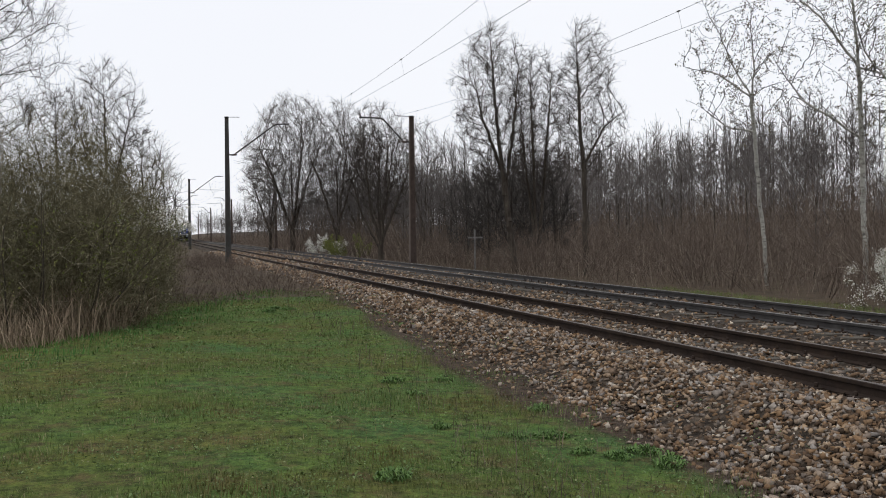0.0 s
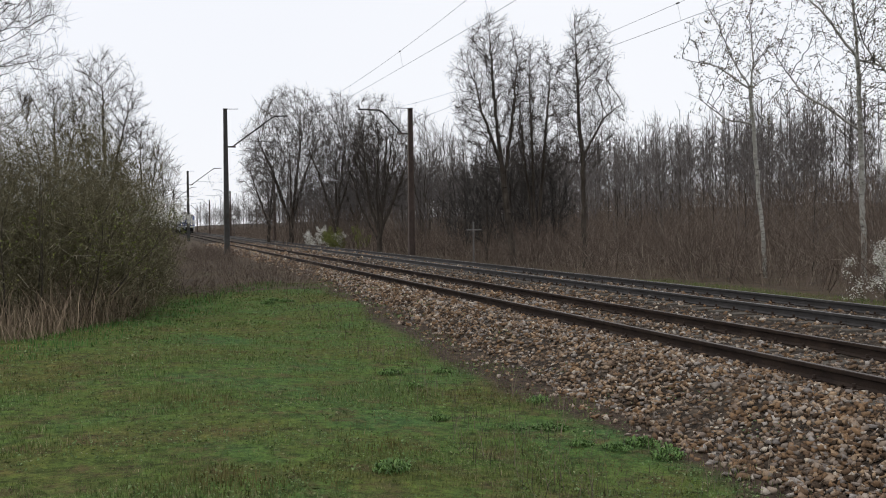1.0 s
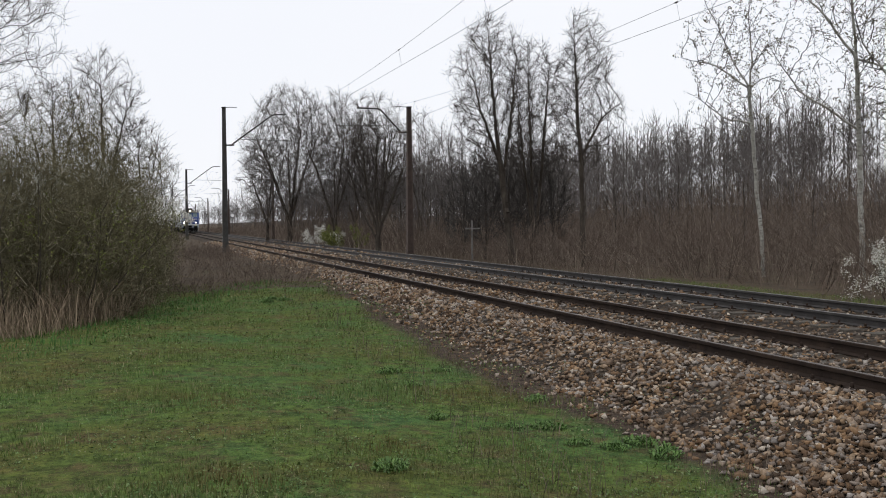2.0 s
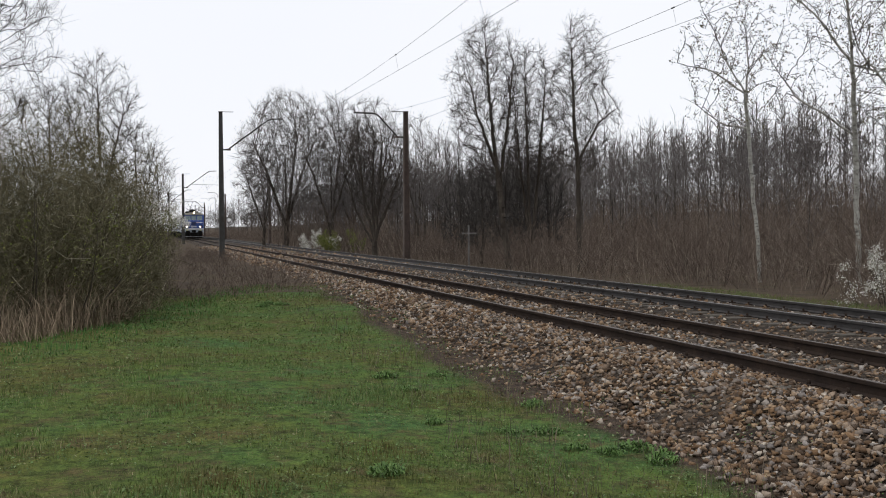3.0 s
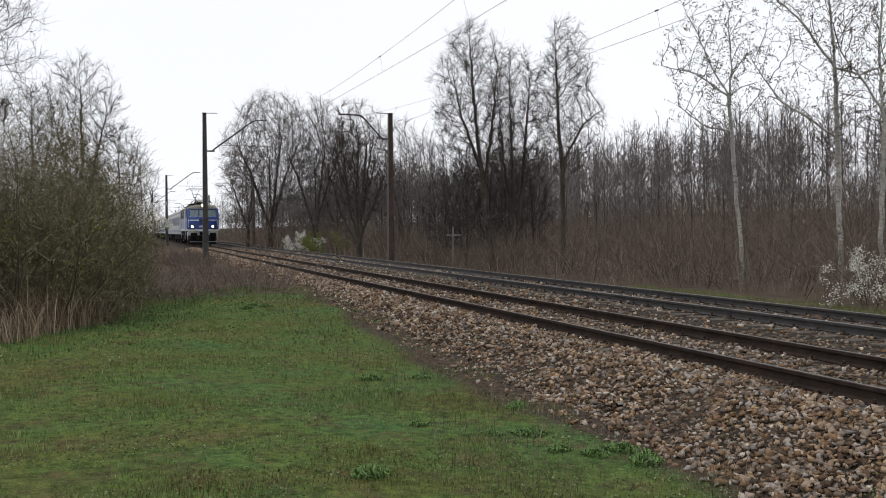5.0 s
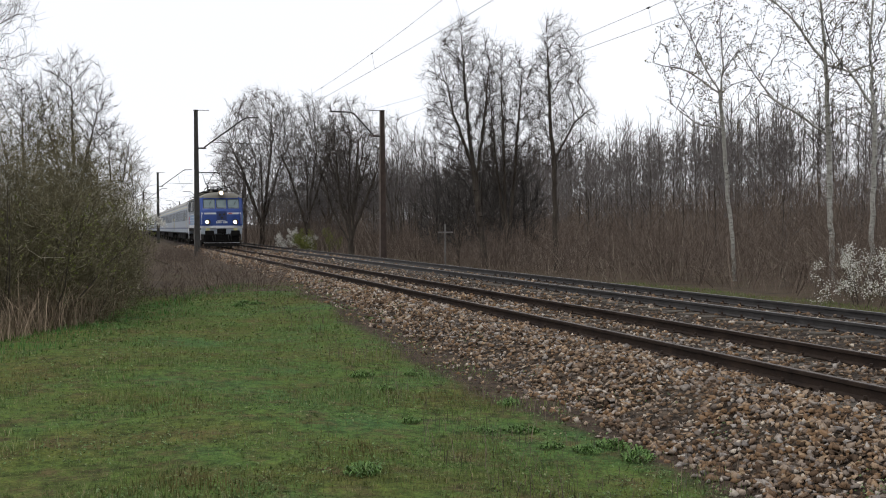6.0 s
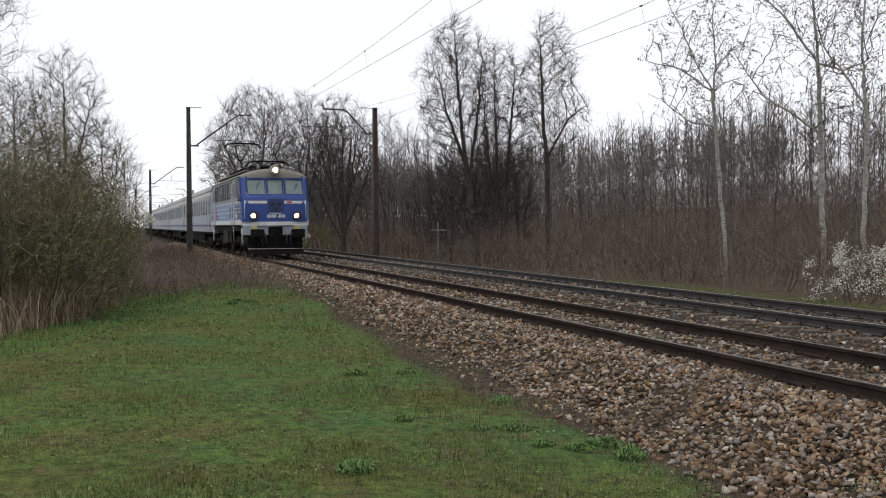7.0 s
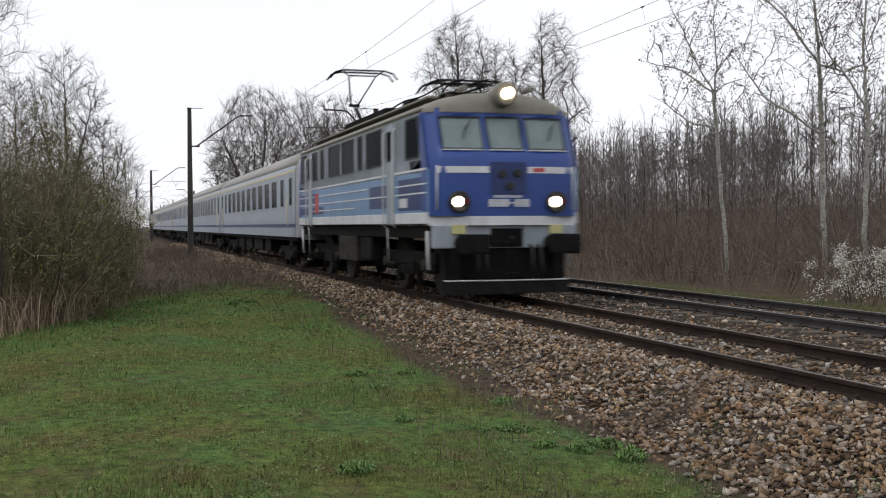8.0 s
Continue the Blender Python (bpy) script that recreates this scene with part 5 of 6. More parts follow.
def cab_front(parent, s):
    """The blue end wall with openings for three windscreens; s: +1 front, -1 rear."""
    ys = [-1.47, -1.40, -1.30, -1.22, -0.82, -0.43, -0.34, 0.0, 0.34, 0.43, 0.82, 1.22, 1.30, 1.40, 1.47]
    zs = [1.57, 1.9, 2.3, 2.6, 2.80, 3.10, 3.42, 3.50, 3.58]
    bm = bmesh.new()
    v = {}
    for layer in (0, 1):
        for i, y in enumerate(ys):
            for j, z in enumerate(zs):
                v[layer, i, j] = bm.verts.new((s * (7.30 - face_x(y, z) - 0.06 * layer), y, z))
    hole = {(3, 4), (3, 5), (4, 4), (4, 5), (6, 4), (6, 5), (7, 4), (7, 5), (9, 4), (9, 5), (10, 4), (10, 5)}
    for i in range(len(ys) - 1):
        for j in range(len(zs) - 1):
            if (i, j) in hole:
                continue
            for layer in (0, 1):
                bm.faces.new((v[layer, i, j], v[layer, i + 1, j], v[layer, i + 1, j + 1], v[layer, i, j + 1])).smooth = True
    for (i0, i1) in ((3, 5), (6, 8), (9, 11)):
        ring = [(i, 4) for i in range(i0, i1)] + [(i1, j) for j in (4, 5)] + [(i, 6) for i in range(i1, i0, -1)] + [(i0, j) for j in (6, 5)]
        for a, b in zip(ring, ring[1:] + ring[:1]):
            bm.faces.new((v[0, a[0], a[1]], v[0, b[0], b[1]], v[1, b[0], b[1]], v[1, a[0], a[1]]))
    bmesh.ops.recalc_face_normals(bm, faces=bm.faces)
    wall = part("cab_front", bm, M_BLUE, parent, "bright blue cab front")
    for y0, y1 in ((-1.22, -0.43), (-0.34, 0.34), (0.43, 1.22)):
        bm = bmesh.new()
        for d, m in ((0.030, 0), (0.045, 0)):
            q = [bm.verts.new((s * (7.30 - face_x(y, z) - d), y, z)) for y, z in ((y0, 2.80), (y1, 2.80), (y1, 3.42), (y0, 3.42))]
            bm.faces.new(q)
        pane = part("windscreen", bm, M_SKYSCREEN, parent, "windscreen with a grey-green sky reflection painted in")
        bm = bmesh.new()
        cs = [(y0 + 0.01, 2.81), (y1 - 0.01, 2.81), (y1 - 0.01, 3.41), (y0 + 0.01, 3.41)]
        pts = [(s * (7.305 - face_x(y, z) - 0.012), y, z) for y, z in cs]
        add_tube(bm, pts + pts[:1], 0.018, 6)
        part("window_seal", bm, M_RUBBER, pane)
        bm = bmesh.new()
        add_tube(bm, [(s * (7.315 - face_x(y, 2.79)), y, 2.785) for y in (y0, (y0 + y1) / 2, y1)], 0.014, 6)
        part("window_sill", bm, M_WHITE, pane, "thin white sill strip")
        if abs(y0 + y1) > 0.2:
            bm = bmesh.new()
            ym = (y0 + y1) / 2 + (0.1 if y0 < 0 else 0.15)
            add_tube(bm, [(s * (7.34 - face_x(ym, 3.36)), ym + 0.10, 3.37), (s * (7.34 - face_x(ym, 3.2)), ym - 0.06, 3.10)], 0.012, 5)
            add_tube(bm, [(s * (7.335 - face_x(ym, 3.2)), ym - 0.02, 3.24), (s * (7.335 - face_x(ym, 3.0)), ym - 0.10, 2.98)], 0.010, 5)
            part("wiper", bm, M_RUBBER, pane)
    return wall


def strip_on_face(bm, s, y0, y1, z0, z1, proud=0.006):
    n = 4
    for k in range(n):
        a, b = y0 + (y1 - y0) * k / n, y0 + (y1 - y0) * (k + 1) / n
        top = [bm.verts.new((s * (7.30 - face_x(y, z) + proud), y, z)) for y, z in ((a, z0), (b, z0), (b, z1), (a, z1))]
        low = [bm.verts.new((s * (7.30 - face_x(y, z) - 0.01), y, z)) for y, z in ((a, z0), (b, z0), (b, z1), (a, z1))]
        bm.faces.new(top)
        for i in range(4):
            bm.faces.new((low[i], low[(i + 1) % 4], top[(i + 1) % 4], top[i]))


def face_part(name, parent, m, s, boxes, proud=0.006, label=""):
    bm = bmesh.new()
    for b in boxes:
        strip_on_face(bm, s, *b, proud)
    bmesh.ops.recalc_face_normals(bm, faces=bm.faces)
    return part(name, bm, m, parent, label)


def wheelset(parent, x, r, gauge_half=0.75):
    bm = bmesh.new()
    add_tube(bm, ((0, -0.95, 0), (0, 0.95, 0)), 0.08, 10)
    for q in (-1, 1):
        y = q * gauge_half
        add_tube(bm, ((0, y + q * 0.075, 0), (0, y + q * 0.07, 0), (0, y - q * 0.03, 0), (0, y - q * 0.031, 0), (0, y - q * 0.06, 0)), (r * 0.985, r, r, r + 0.028, r + 0.028), 28)
        for k in range(4):                        # holes read as dark spokes
            a = k * math.pi / 2
            add_box(bm, math.cos(a) * r * 0.5 - 0.06, math.cos(a) * r * 0.5 + 0.06, min(y + q * 0.076, y + q * 0.086), max(y + q * 0.076, y + q * 0.086), math.sin(a) * r * 0.5 - 0.06, math.sin(a) * r * 0.5 + 0.06)
    ob = part("wheelset", bm, M_WHEEL, parent, "worn steel wheels on one axle")
    ob.matrix_basis = pose(x, 0, r)
    return ob


def bogie(parent, cx, base, r, name="bogie"):
    bm = bmesh.new()
    half = base / 2
    for q in (-1, 1):
        y0, y1 = (0.98, 1.12) if q > 0 else (-1.12, -0.98)
        add_box(bm, cx - half - 0.55, cx + half + 0.55, y0, y1, r + 0.02, r + 0.26, 0.03)
        add_box(bm, cx - 0.55, cx + 0.55, y0 - 0.02, y1 + 0.02, r - 0.22, r + 0.10, 0.04)
        for a in (-1, 1):
            ax = cx + a * half
            add_box(bm, ax - 0.17, ax + 0.17, y0 - 0.03, y1 + 0.06, r - 0.17, r + 0.17, 0.05)
            for b in (-1, 1):
                pts = [(ax + b * 0.30, (y0 + y1) / 2, r - 0.12 + 0.055 * k) for k in range(6)]
                add_tube(bm, pts, [0.07 if k % 2 else 0.095 for k in range(6)], 8)
            add_box(bm, ax - a * 0.78 - 0.05, ax - a * 0.78 + 0.05, y0, y1, r - 0.40, r + 0.05, 0.02)
    add_box(bm, cx - 0.25, cx + 0.25, -0.98, 0.98, r - 0.05, r + 0.2, 0.02)
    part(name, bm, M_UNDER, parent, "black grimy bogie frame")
    for a in (-1, 1):
        ax = cx + a * half
        for q in (-1, 1):
            tube_part("axle_box", parent, M_BOX, ((ax, q * 1.10, r), (ax, q * 1.24, r)), (0.13, 0.10), 12)


def side_window(parent, q, x0, x1, z0, z1, yw=1.49, glass=None, name="side_window", frame_m=None):
    """A pane set in a raised frame on the side q."""
    y = q * yw
    bm = bmesh.new()
    add_box(bm, x0, x1, min(y - q * 0.02, y + q * 0.006), max(y - q * 0.02, y + q * 0.006), z0, z1, 0.004)
    pane = part(name, bm, glass or M_DARKGLASS, parent)
    bm = bmesh.new()
    w = 0.035
    for a0, a1, b0, b1 in ((x0 - w, x1 + w, z0 - w, z0), (x0 - w, x1 + w, z1, z1 + w), (x0 - w, x0, z0, z1), (x1, x1 + w, z0, z1)):
        add_box(bm, a0, a1, min(y - q * 0.01, y + q * 0.018), max(y - q * 0.01, y + q * 0.018), b0, b1)
    part("window_frame", bm, frame_m or M_RUBBER, pane)
    return pane


def pantograph(parent, cx, up, name):
    """Raised: a single bent arm; lowered: the frame folded flat on the roof."""
    bm = bmesh.new()
    base = 4.08
    head = 5.84 if up else 4.34
    for q in (-1, 1):
        add_tube(bm, ((cx - 0.9, q * 0.5, base - 0.03), (cx + 0.9, q * 0.5, base - 0.03)), 0.035, 6)
    for a in (-0.8, -0.35, 0.35, 0.8):
        add_tube(bm, ((cx + a, -0.5, base - 0.02), (cx + a, 0.5, base - 0.02)), 0.03, 6)
    knee = (cx - 1.05, 4.98) if up else (cx - 1.25, 4.20)
    tip = (cx + 0.05, head - 0.12) if up else (cx + 0.35, head - 0.08)
    add_tube(bm, ((cx + 0.45, 0, base), (knee[0], 0, knee[1])), (0.055, 0.04), 8)
    add_tube(bm, ((cx + 0.2, 0.12, base - 0.02), (knee[0] - 0.12, 0.08, knee[1] + 0.06)), 0.016, 6)
    for q in (-1, 1):
        add_tube(bm, ((knee[0], q * 0.10, knee[1]), (tip[0], q * 0.40, tip[1])), (0.026, 0.02), 6)
    add_tube(bm, ((knee[0], -0.16, knee[1]), (knee[0], 0.16, knee[1])), 0.04, 8)
    add_tube(bm, ((tip[0], -0.42, tip[1]), (tip[0], 0.42, tip[1])), 0.022, 6)
    arm = part(name, bm, M_UNDER, parent, "dark raised single-arm pantograph" if up else "dark folded pantograph")
    bm = bmesh.new()
    for a in (-0.25, 0.25):
        x = tip[0] + a
        add_tube(bm, ((x, -0.98, head - 0.24), (x, -0.85, head - 0.07), (x, -0.6, head), (x, 0.6, head), (x, 0.85, head - 0.07), (x, 0.98, head - 0.24)), 0.026, 6)
    for q in (-0.55, 0.55):
        add_tube(bm, ((tip[0] - 0.25, q, head - 0.02), (tip[0] + 0.25, q, head - 0.02)), 0.016, 5)
        add_tube(bm, ((tip[0], q * 0.75, tip[1]), (tip[0], q, head - 0.03)), 0.016, 5)
    part("contact_strip", bm, M_UNDER, arm)
    for sx in (-0.8, 0.8):
        for q in (-1, 1):
            pts = [(cx + sx, q * 0.5, 3.82 + 0.04 * k) for k in range(7)]
            tube_part("insulator", arm, M_RUSTMAST, pts, [0.05 if k % 2 else 0.085 for k in range(7)], 8, "brown roof insulator")


def build_loco():
    root = thing("electric_locomotive", "blue and pale grey electric locomotive with lit headlights hauling coaches", "locomotive")
    fx = 7.3
    rel = lambda a: fx + a
    ends = lambda y, z: face_x(min(abs(y), 1.47), z)
    roof_profile = [(-1.49, 3.50), (-1.46, 3.58), (-1.34, 3.68), (-1.05, 3.79), (-0.6, 3.89), (0, 3.93), (0.6, 3.89), (1.05, 3.79), (1.34, 3.68), (1.46, 3.58), (1.49, 3.50)]
    bent_sheet("roof", root, M_ROOF, roof_profile, -fx, fx, 0.05, "grimy grey-brown curved roof", lambda y, z: 0.95)
    for s in (1, -1):                            # rounded nose of the roof over the windscreens
        bm = bmesh.new()
        cols = []
        for y, z in roof_profile:
            y0 = max(-1.46, min(1.46, y))
            f0 = face_x(y0, 3.54)
            rise = max(0.0, z - 3.54)
            line = [(fx + 0.03 - f0, y0, 3.50), (fx + 0.02 - f0, y0, 3.54 + 0.30 * rise), (fx - f0 - 0.06, y, 3.54 + 0.72 * rise), (fx - f0 - 0.18, y, 3.54 + 0.94 * rise), (fx - 0.95, y, max(z, 3.5)), (fx - 1.0, y, max(z, 3.5) - 0.03)]
            cols.append([bm.verts.new((s * a, b, c)) for a, b, c in line])
        for ca, cb in zip(cols, cols[1:]):
            for k in range(5):
                bm.faces.new((ca[k], cb[k], cb[k + 1], ca[k + 1])).smooth = True
        bmesh.ops.recalc_face_normals(bm, faces=bm.faces)
        part("roof_nose", bm, M_ROOF, root, "rounded grey-brown roof nose")
    for q in (-1, 1):
        bent_sheet("upper_side", root, M_GREY, [(q * 1.49, 2.44), (q * 1.49, 2.9), (q * 1.49, 3.50)], -fx + 0.30, fx - 0.30, 0.05, "light grey upper side", lambda y, z: 0.42 * max(0.0, (z - 2.55) / 0.95))
        box_part("lower_side", root, M_PALEBLUE, -fx + 0.29, fx - 0.29, q * 1.44, q * 1.49, 1.64, 2.44, label="pale blue lower side with stripes")
        box_part("sill_band", root, M_WHITE, -fx + 0.30, fx - 0.30, q * 1.44, q * 1.497, 1.43, 1.64, 0.01, "dirty white band along the frame")
        for a0, a1, z0, z1 in ((-2.35, -0.30, 1.69, 2.30), (-4.9, -3.35, 1.76, 2.24), (-14.30, -11.2, 2.02, 2.30), (-14.30, -10.4, 1.72, 1.92)):
            box_part("blue_panel", root, M_NAVY, rel(a0), rel(a1), q * 1.488, q * 1.494, z0, z1, label="dark blue livery block")
        for e in (1, -1):
            bm = bmesh.new()
            outline = ((-0.62, 1.66), (-0.30, 1.66), (-0.30, 2.55), (-0.68, 3.48), (-0.98, 3.48), (-0.62, 2.55))
            va = [bm.verts.new((e * rel(a), q * 1.488, z)) for a, z in outline]
            vb = [bm.verts.new((e * rel(a), q * 1.496, z)) for a, z in outline]
            bm.faces.new(va)
            bm.faces.new(vb)
            for k in range(6):
                bm.faces.new((va[k], va[(k + 1) % 6], vb[(k + 1) % 6], vb[k]))
            bmesh.ops.recalc_face_normals(bm, faces=bm.faces)
            part("cab_side", bm, M_BLUE, root, "blue cab corner")
        for z, t, a0, a1 in ((2.42, 0.045, -14.3, -0.30), (2.20, 0.028, -14.3, -5.0), (2.16, 0.028, -2.6, -0.3), (1.99, 0.03, -14.3, -0.3), (1.80, 0.028, -12.6, -6.5)):
            box_part("white_stripe", root, M_WHITE, rel(a0), rel(a1), q * 1.490, q * 1.499, z, z + t, label="thin white stripe")
        box_part("side_mark", root, M_RED, rel(-11.6), rel(-11.1), q * 1.49, q * 1.501, 1.74, 2.3, label="small red mark")
        box_part("data_plate", root, M_WHITE, rel(-2.25), rel(-1.65), q * 1.49, q * 1.502, 1.75, 1.93, label="pale plate without legible text")
        for a0, a1 in ((-1.69, -0.80), (-5.10, -3.75), (-5.98, -5.62), (-7.80, -6.55), (-9.55, -8.20), (-10.66, -10.34), (-11.9, -11.3), (-13.85, -12.95)):
            side_window(root, q, rel(a0), rel(a1), 2.70, 3.42)
        for a0, a1 in ((-3.30, -2.62), (-12.72, -12.06)):
            door = box_part("cab_door", root, M_GREY, rel(a0), rel(a1), q * 1.485, q * 1.503, 1.42, 3.46, 0.01, "grey cab door with white grab rails")
            side_window(door, q, rel(a0) + 0.14, rel(a1) - 0.14, 2.75, 3.3, 1.50)
            for e in (rel(a0) - 0.06, rel(a1) + 0.06):
                tube_part("grab_rail", door, M_WHITE, ((e, q * 1.50, 1.36), (e, q * 1.56, 1.42), (e, q * 1.56, 3.30), (e, q * 1.50, 3.36)), 0.018, 6)
            box_part("door_step", door, M_UNDER, rel(a0) + 0.05, rel(a1) - 0.05, q * 1.25, q * 1.50, 0.62, 0.66)
            tube_part("step_rail", door, M_WHITE, ((rel(a0) + 0.02, q * 1.47, 0.66), (rel(a0) + 0.02, q * 1.49, 1.36)), 0.012, 6)
        for e in (0.55, -0.55):
            tube_part("corner_rail", root, M_WHITE, ((math.copysign(fx - 0.50, e), q * 1.40, 0.58), (math.copysign(fx - 0.50, e), q * 1.42, 1.30)), 0.035, 6, "white step rail at the cab corner")
        bm = bmesh.new()
        add_tube(bm, ((-6.8, q * 1.47, 3.56), (6.6, q * 1.47, 3.56)), 0.03, 6)
        part("rain_gutter", bm, M_ROOF, root)
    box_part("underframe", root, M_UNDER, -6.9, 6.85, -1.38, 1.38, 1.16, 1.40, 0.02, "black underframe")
    for s in (1, -1):
        cab_front(root, s)
        face_part("front_band", root, M_WHITE, s, ((-1.47, 1.47, 1.40, 1.57),), 0.012, "white band across the cab front")
        face_part("white_bar", root, M_WHITE, s, ((-1.32, -0.38, 2.36, 2.48),), 0.008, "white livery bar")
        bar = face_part("white_bar", root, M_WHITE, s, ((0.38, 1.32, 2.36, 2.48),), 0.008, "white livery bar with a small red mark")
        face_part("red_mark", bar, M_RED, s, ((0.48, 0.72, 2.385, 2.455),), 0.012)
        for y in (-1.34, 1.34):
            tube_part("hand_rail", root, M_WHITE, [(s * (7.34 - face_x(y, z)), y, z) for z in (1.68, 2.1, 2.5)], 0.016, 6)
        face_part("socket_panel", root, M_NAVY, s, ((-0.34, 0.34, 1.98, 2.56),), 0.02, "dark panel with coupling sockets")
        for y, z in ((-0.14, 2.34), (0.16, 2.36), (0.02, 2.12)):
            drum_part("socket", root, M_RUBBER, (s * 7.33, y, z), (s, 0, 0), 0.075, 0.10, sides=12)
        # the running number and the line above it, as plain bars
        for k in range(8):
            z0, z1 = (1.80, 1.825) if k == 4 else (1.74, 1.88)
            face_part("number_bar", root, M_WHITE, s, ((-0.38 + 0.10 * k, -0.31 + 0.10 * k, z0, z1),), 0.026 if abs(k - 3.5) < 4 else 0.008, "plain white bar")
        for k in range(7):
            face_part("small_bar", root, M_WHITE, s, ((-0.28 + 0.08 * k, -0.23 + 0.08 * k, 1.905, 1.955),), 0.008, "small plain white bar")
        for y in (-0.95, 0.95):
            lamp = drum_part("headlight", root, M_RUBBER, (s * (7.30 - face_x(y, 1.83)), y, 1.83), (s, 0, 0), 0.20, 0.20, "round black headlight housing", 24)
            drum_part("lens", lamp, M_LAMP if s > 0 else M_SKYSCREEN, (s * (7.395 - face_x(y, 1.83)), y - 0.045, 1.83), (s, 0, 0), 0.09, 0.05, "glowing warm white lens" if s > 0 else "", 20)
            drum_part("lens", lamp, M_TAIL, (s * (7.395 - face_x(y, 1.83)), y + 0.11, 1.83), (s, 0, 0), 0.055, 0.05, "dark red lens", 14)
            box_part("lamp_step", root, M_YELLOW, s * 7.22, s * 7.28, y - 0.13, y + 0.13, 1.24, 1.41, 0.01, "dirty yellow step plate")
        # beam, buffers and coupling
        bm = bmesh.new()
        add_box(bm, min(s * 6.95, s * 7.2), max(s * 6.95, s * 7.2), -1.40, -0.32, 0.98, 1.40, 0.02)
        add_box(bm, min(s * 6.95, s * 7.2), max(s * 6.95, s * 7.2), 0.32, 1.40, 0.98, 1.40, 0.02)
        add_box(bm, min(s * 6.95, s * 7.16), max(s * 6.95, s * 7.16), -0.32, 0.32, 0.98, 1.40, 0.02)
        part("buffer_beam", bm, M_GREY, root, "grey buffer beam")
        box_part("coupling_recess", root, M_UNDER, s * 7.12, s * 7.19, -0.31, 0.31, 1.0, 1.34, 0.01)
        hook = tube_part("coupling_hook", root, M_UNDER, ((s * 7.15, 0, 1.06), (s * 7.45, 0, 1.06), (s * 7.52, 0, 1.12), (s * 7.46, 0, 1.18)), 0.045, 8)
        bm = bmesh.new()
        for y in (-0.06, 0.06):
            add_tube(bm, ((s * 7.42, y, 1.05), (s * 7.46, y, 0.78), (s * 7.46, y, 0.52)), 0.02, 6)
        add_tube(bm, ((s * 7.46, -0.10, 0.52), (s * 7.46, 0.10, 0.52)), 0.03, 6)
        part("screw_link", bm, M_UNDER, hook)
        for y in (-0.875, 0.875):
            buf = tube_part("buffer", root, M_UNDER, ((s * 7.18, y, 1.06), (s * 7.5, y, 1.06), (s * 7.52, y, 1.06), (s * 7.86, y, 1.06)), (0.16, 0.15, 0.10, 0.10), 16, "black sprung buffer")
            bm = bmesh.new()
            add_box(bm, min(s * 7.86, s * 7.92), max(s * 7.86, s * 7.92), y - 0.30, y + 0.30, 0.88, 1.24, 0.05)
            part("buffer_plate", bm, M_UNDER, buf)
        for k, y in enumerate((-0.62, -0.45, 0.45, 0.62)):
            tube_part("brake_hose", root, M_RUBBER, ((s * 7.15, y, 1.05), (s * 7.34, y, 0.98), (s * 7.38, y, 0.70), (s * 7.30, y + 0.05, 0.55)), 0.03, 6)
        bm = bmesh.new()
        n = 8
        for k in range(n):                       # bent plough plate
            y0, y1 = -1.22 + 2.44 * k / n, -1.22 + 2.44 * (k + 1) / n
            b0, b1 = 0.12 * (y0 / 1.22) ** 2, 0.12 * (y1 / 1.22) ** 2
            q = [bm.verts.new((s * (7.32 - b + t), y, z)) for (y, b) in ((y0, b0), (y1, b1)) for (z, t) in ((0.14, 0.05), (0.38, 0.0))]
            r = [bm.verts.new((s * (7.27 - b), y, z)) for (y, b) in ((y0, b0), (y1, b1)) for z in (0.14, 0.38)]
            bm.faces.new((q[0], q[2], q[3], q[1]))
            bm.faces.new((r[0], r[1], r[3], r[2]))
            bm.faces.new((q[1], q[3], r[3], r[1]))
            bm.faces.new((q[0], r[0], r[2], q[2]))
        bmesh.ops.remove_doubles(bm, verts=bm.verts, dist=0.001)
        bmesh.ops.recalc_face_normals(bm, faces=bm.faces)
        plough = part("rail_guard", bm, M_UNDER, root, "black guard plate over the rails")
        tube_part("guard_edge", plough, M_WHITE, [(s * (7.325 - 0.12 * (y / 1.22) ** 2), y, 0.385) for y in (-1.22, -0.6, 0, 0.6, 1.22)], 0.012, 6, "thin white edge line")
        box_part("front_skirt", root, M_UNDER, s * 6.85, s * 7.1, -1.2, 1.2, 0.40, 0.98, 0.03)
        for y in (-1.0, 1.0):
            box_part("guard_bracket", root, M_UNDER, s * 7.05, s * 7.2, y - 0.08, y + 0.08, 0.3, 1.0, 0.01)
        top = drum_part("top_headlight", root, M_ROOF, (s * 7.05, 0, 3.83), (s, 0, 0), 0.22, 0.42, "round roof headlight housing", 24)
        drum_part("lens", top, M_TOPLAMP if s > 0 else M_SKYSCREEN, (s * 7.265, 0, 3.83), (s, 0, 0), 0.10, 0.04, "glowing warm white lens" if s > 0 else "", 20)
        box_part("lamp_foot", root, M_ROOF, s * 6.6, s * 7.0, -0.16, 0.16, 3.72, 3.90, 0.05)
        drum_part("horn", root, M_ROOF, (s * 6.55, -0.65, 3.98), (s, 0, 0), 0.06, 0.35, sides=10)
        drum_part("horn", root, M_ROOF, (s * 6.55, 0.65, 3.98), (s, 0, 0), 0.06, 0.35, sides=10)
    # roof gear
    roof_box = box_part("resistor_house", root, M_UNDER, -3.4, 1.3, -0.85, 0.85, 3.86, 4.16, 0.05, "dark ventilated roof box")
    for k in range(14):
        x = -3.2 + 0.32 * k
        box_part("vent_slat", roof_box, M_UNDER, x, x + 0.16, -0.87, 0.87, 3.95, 4.12)
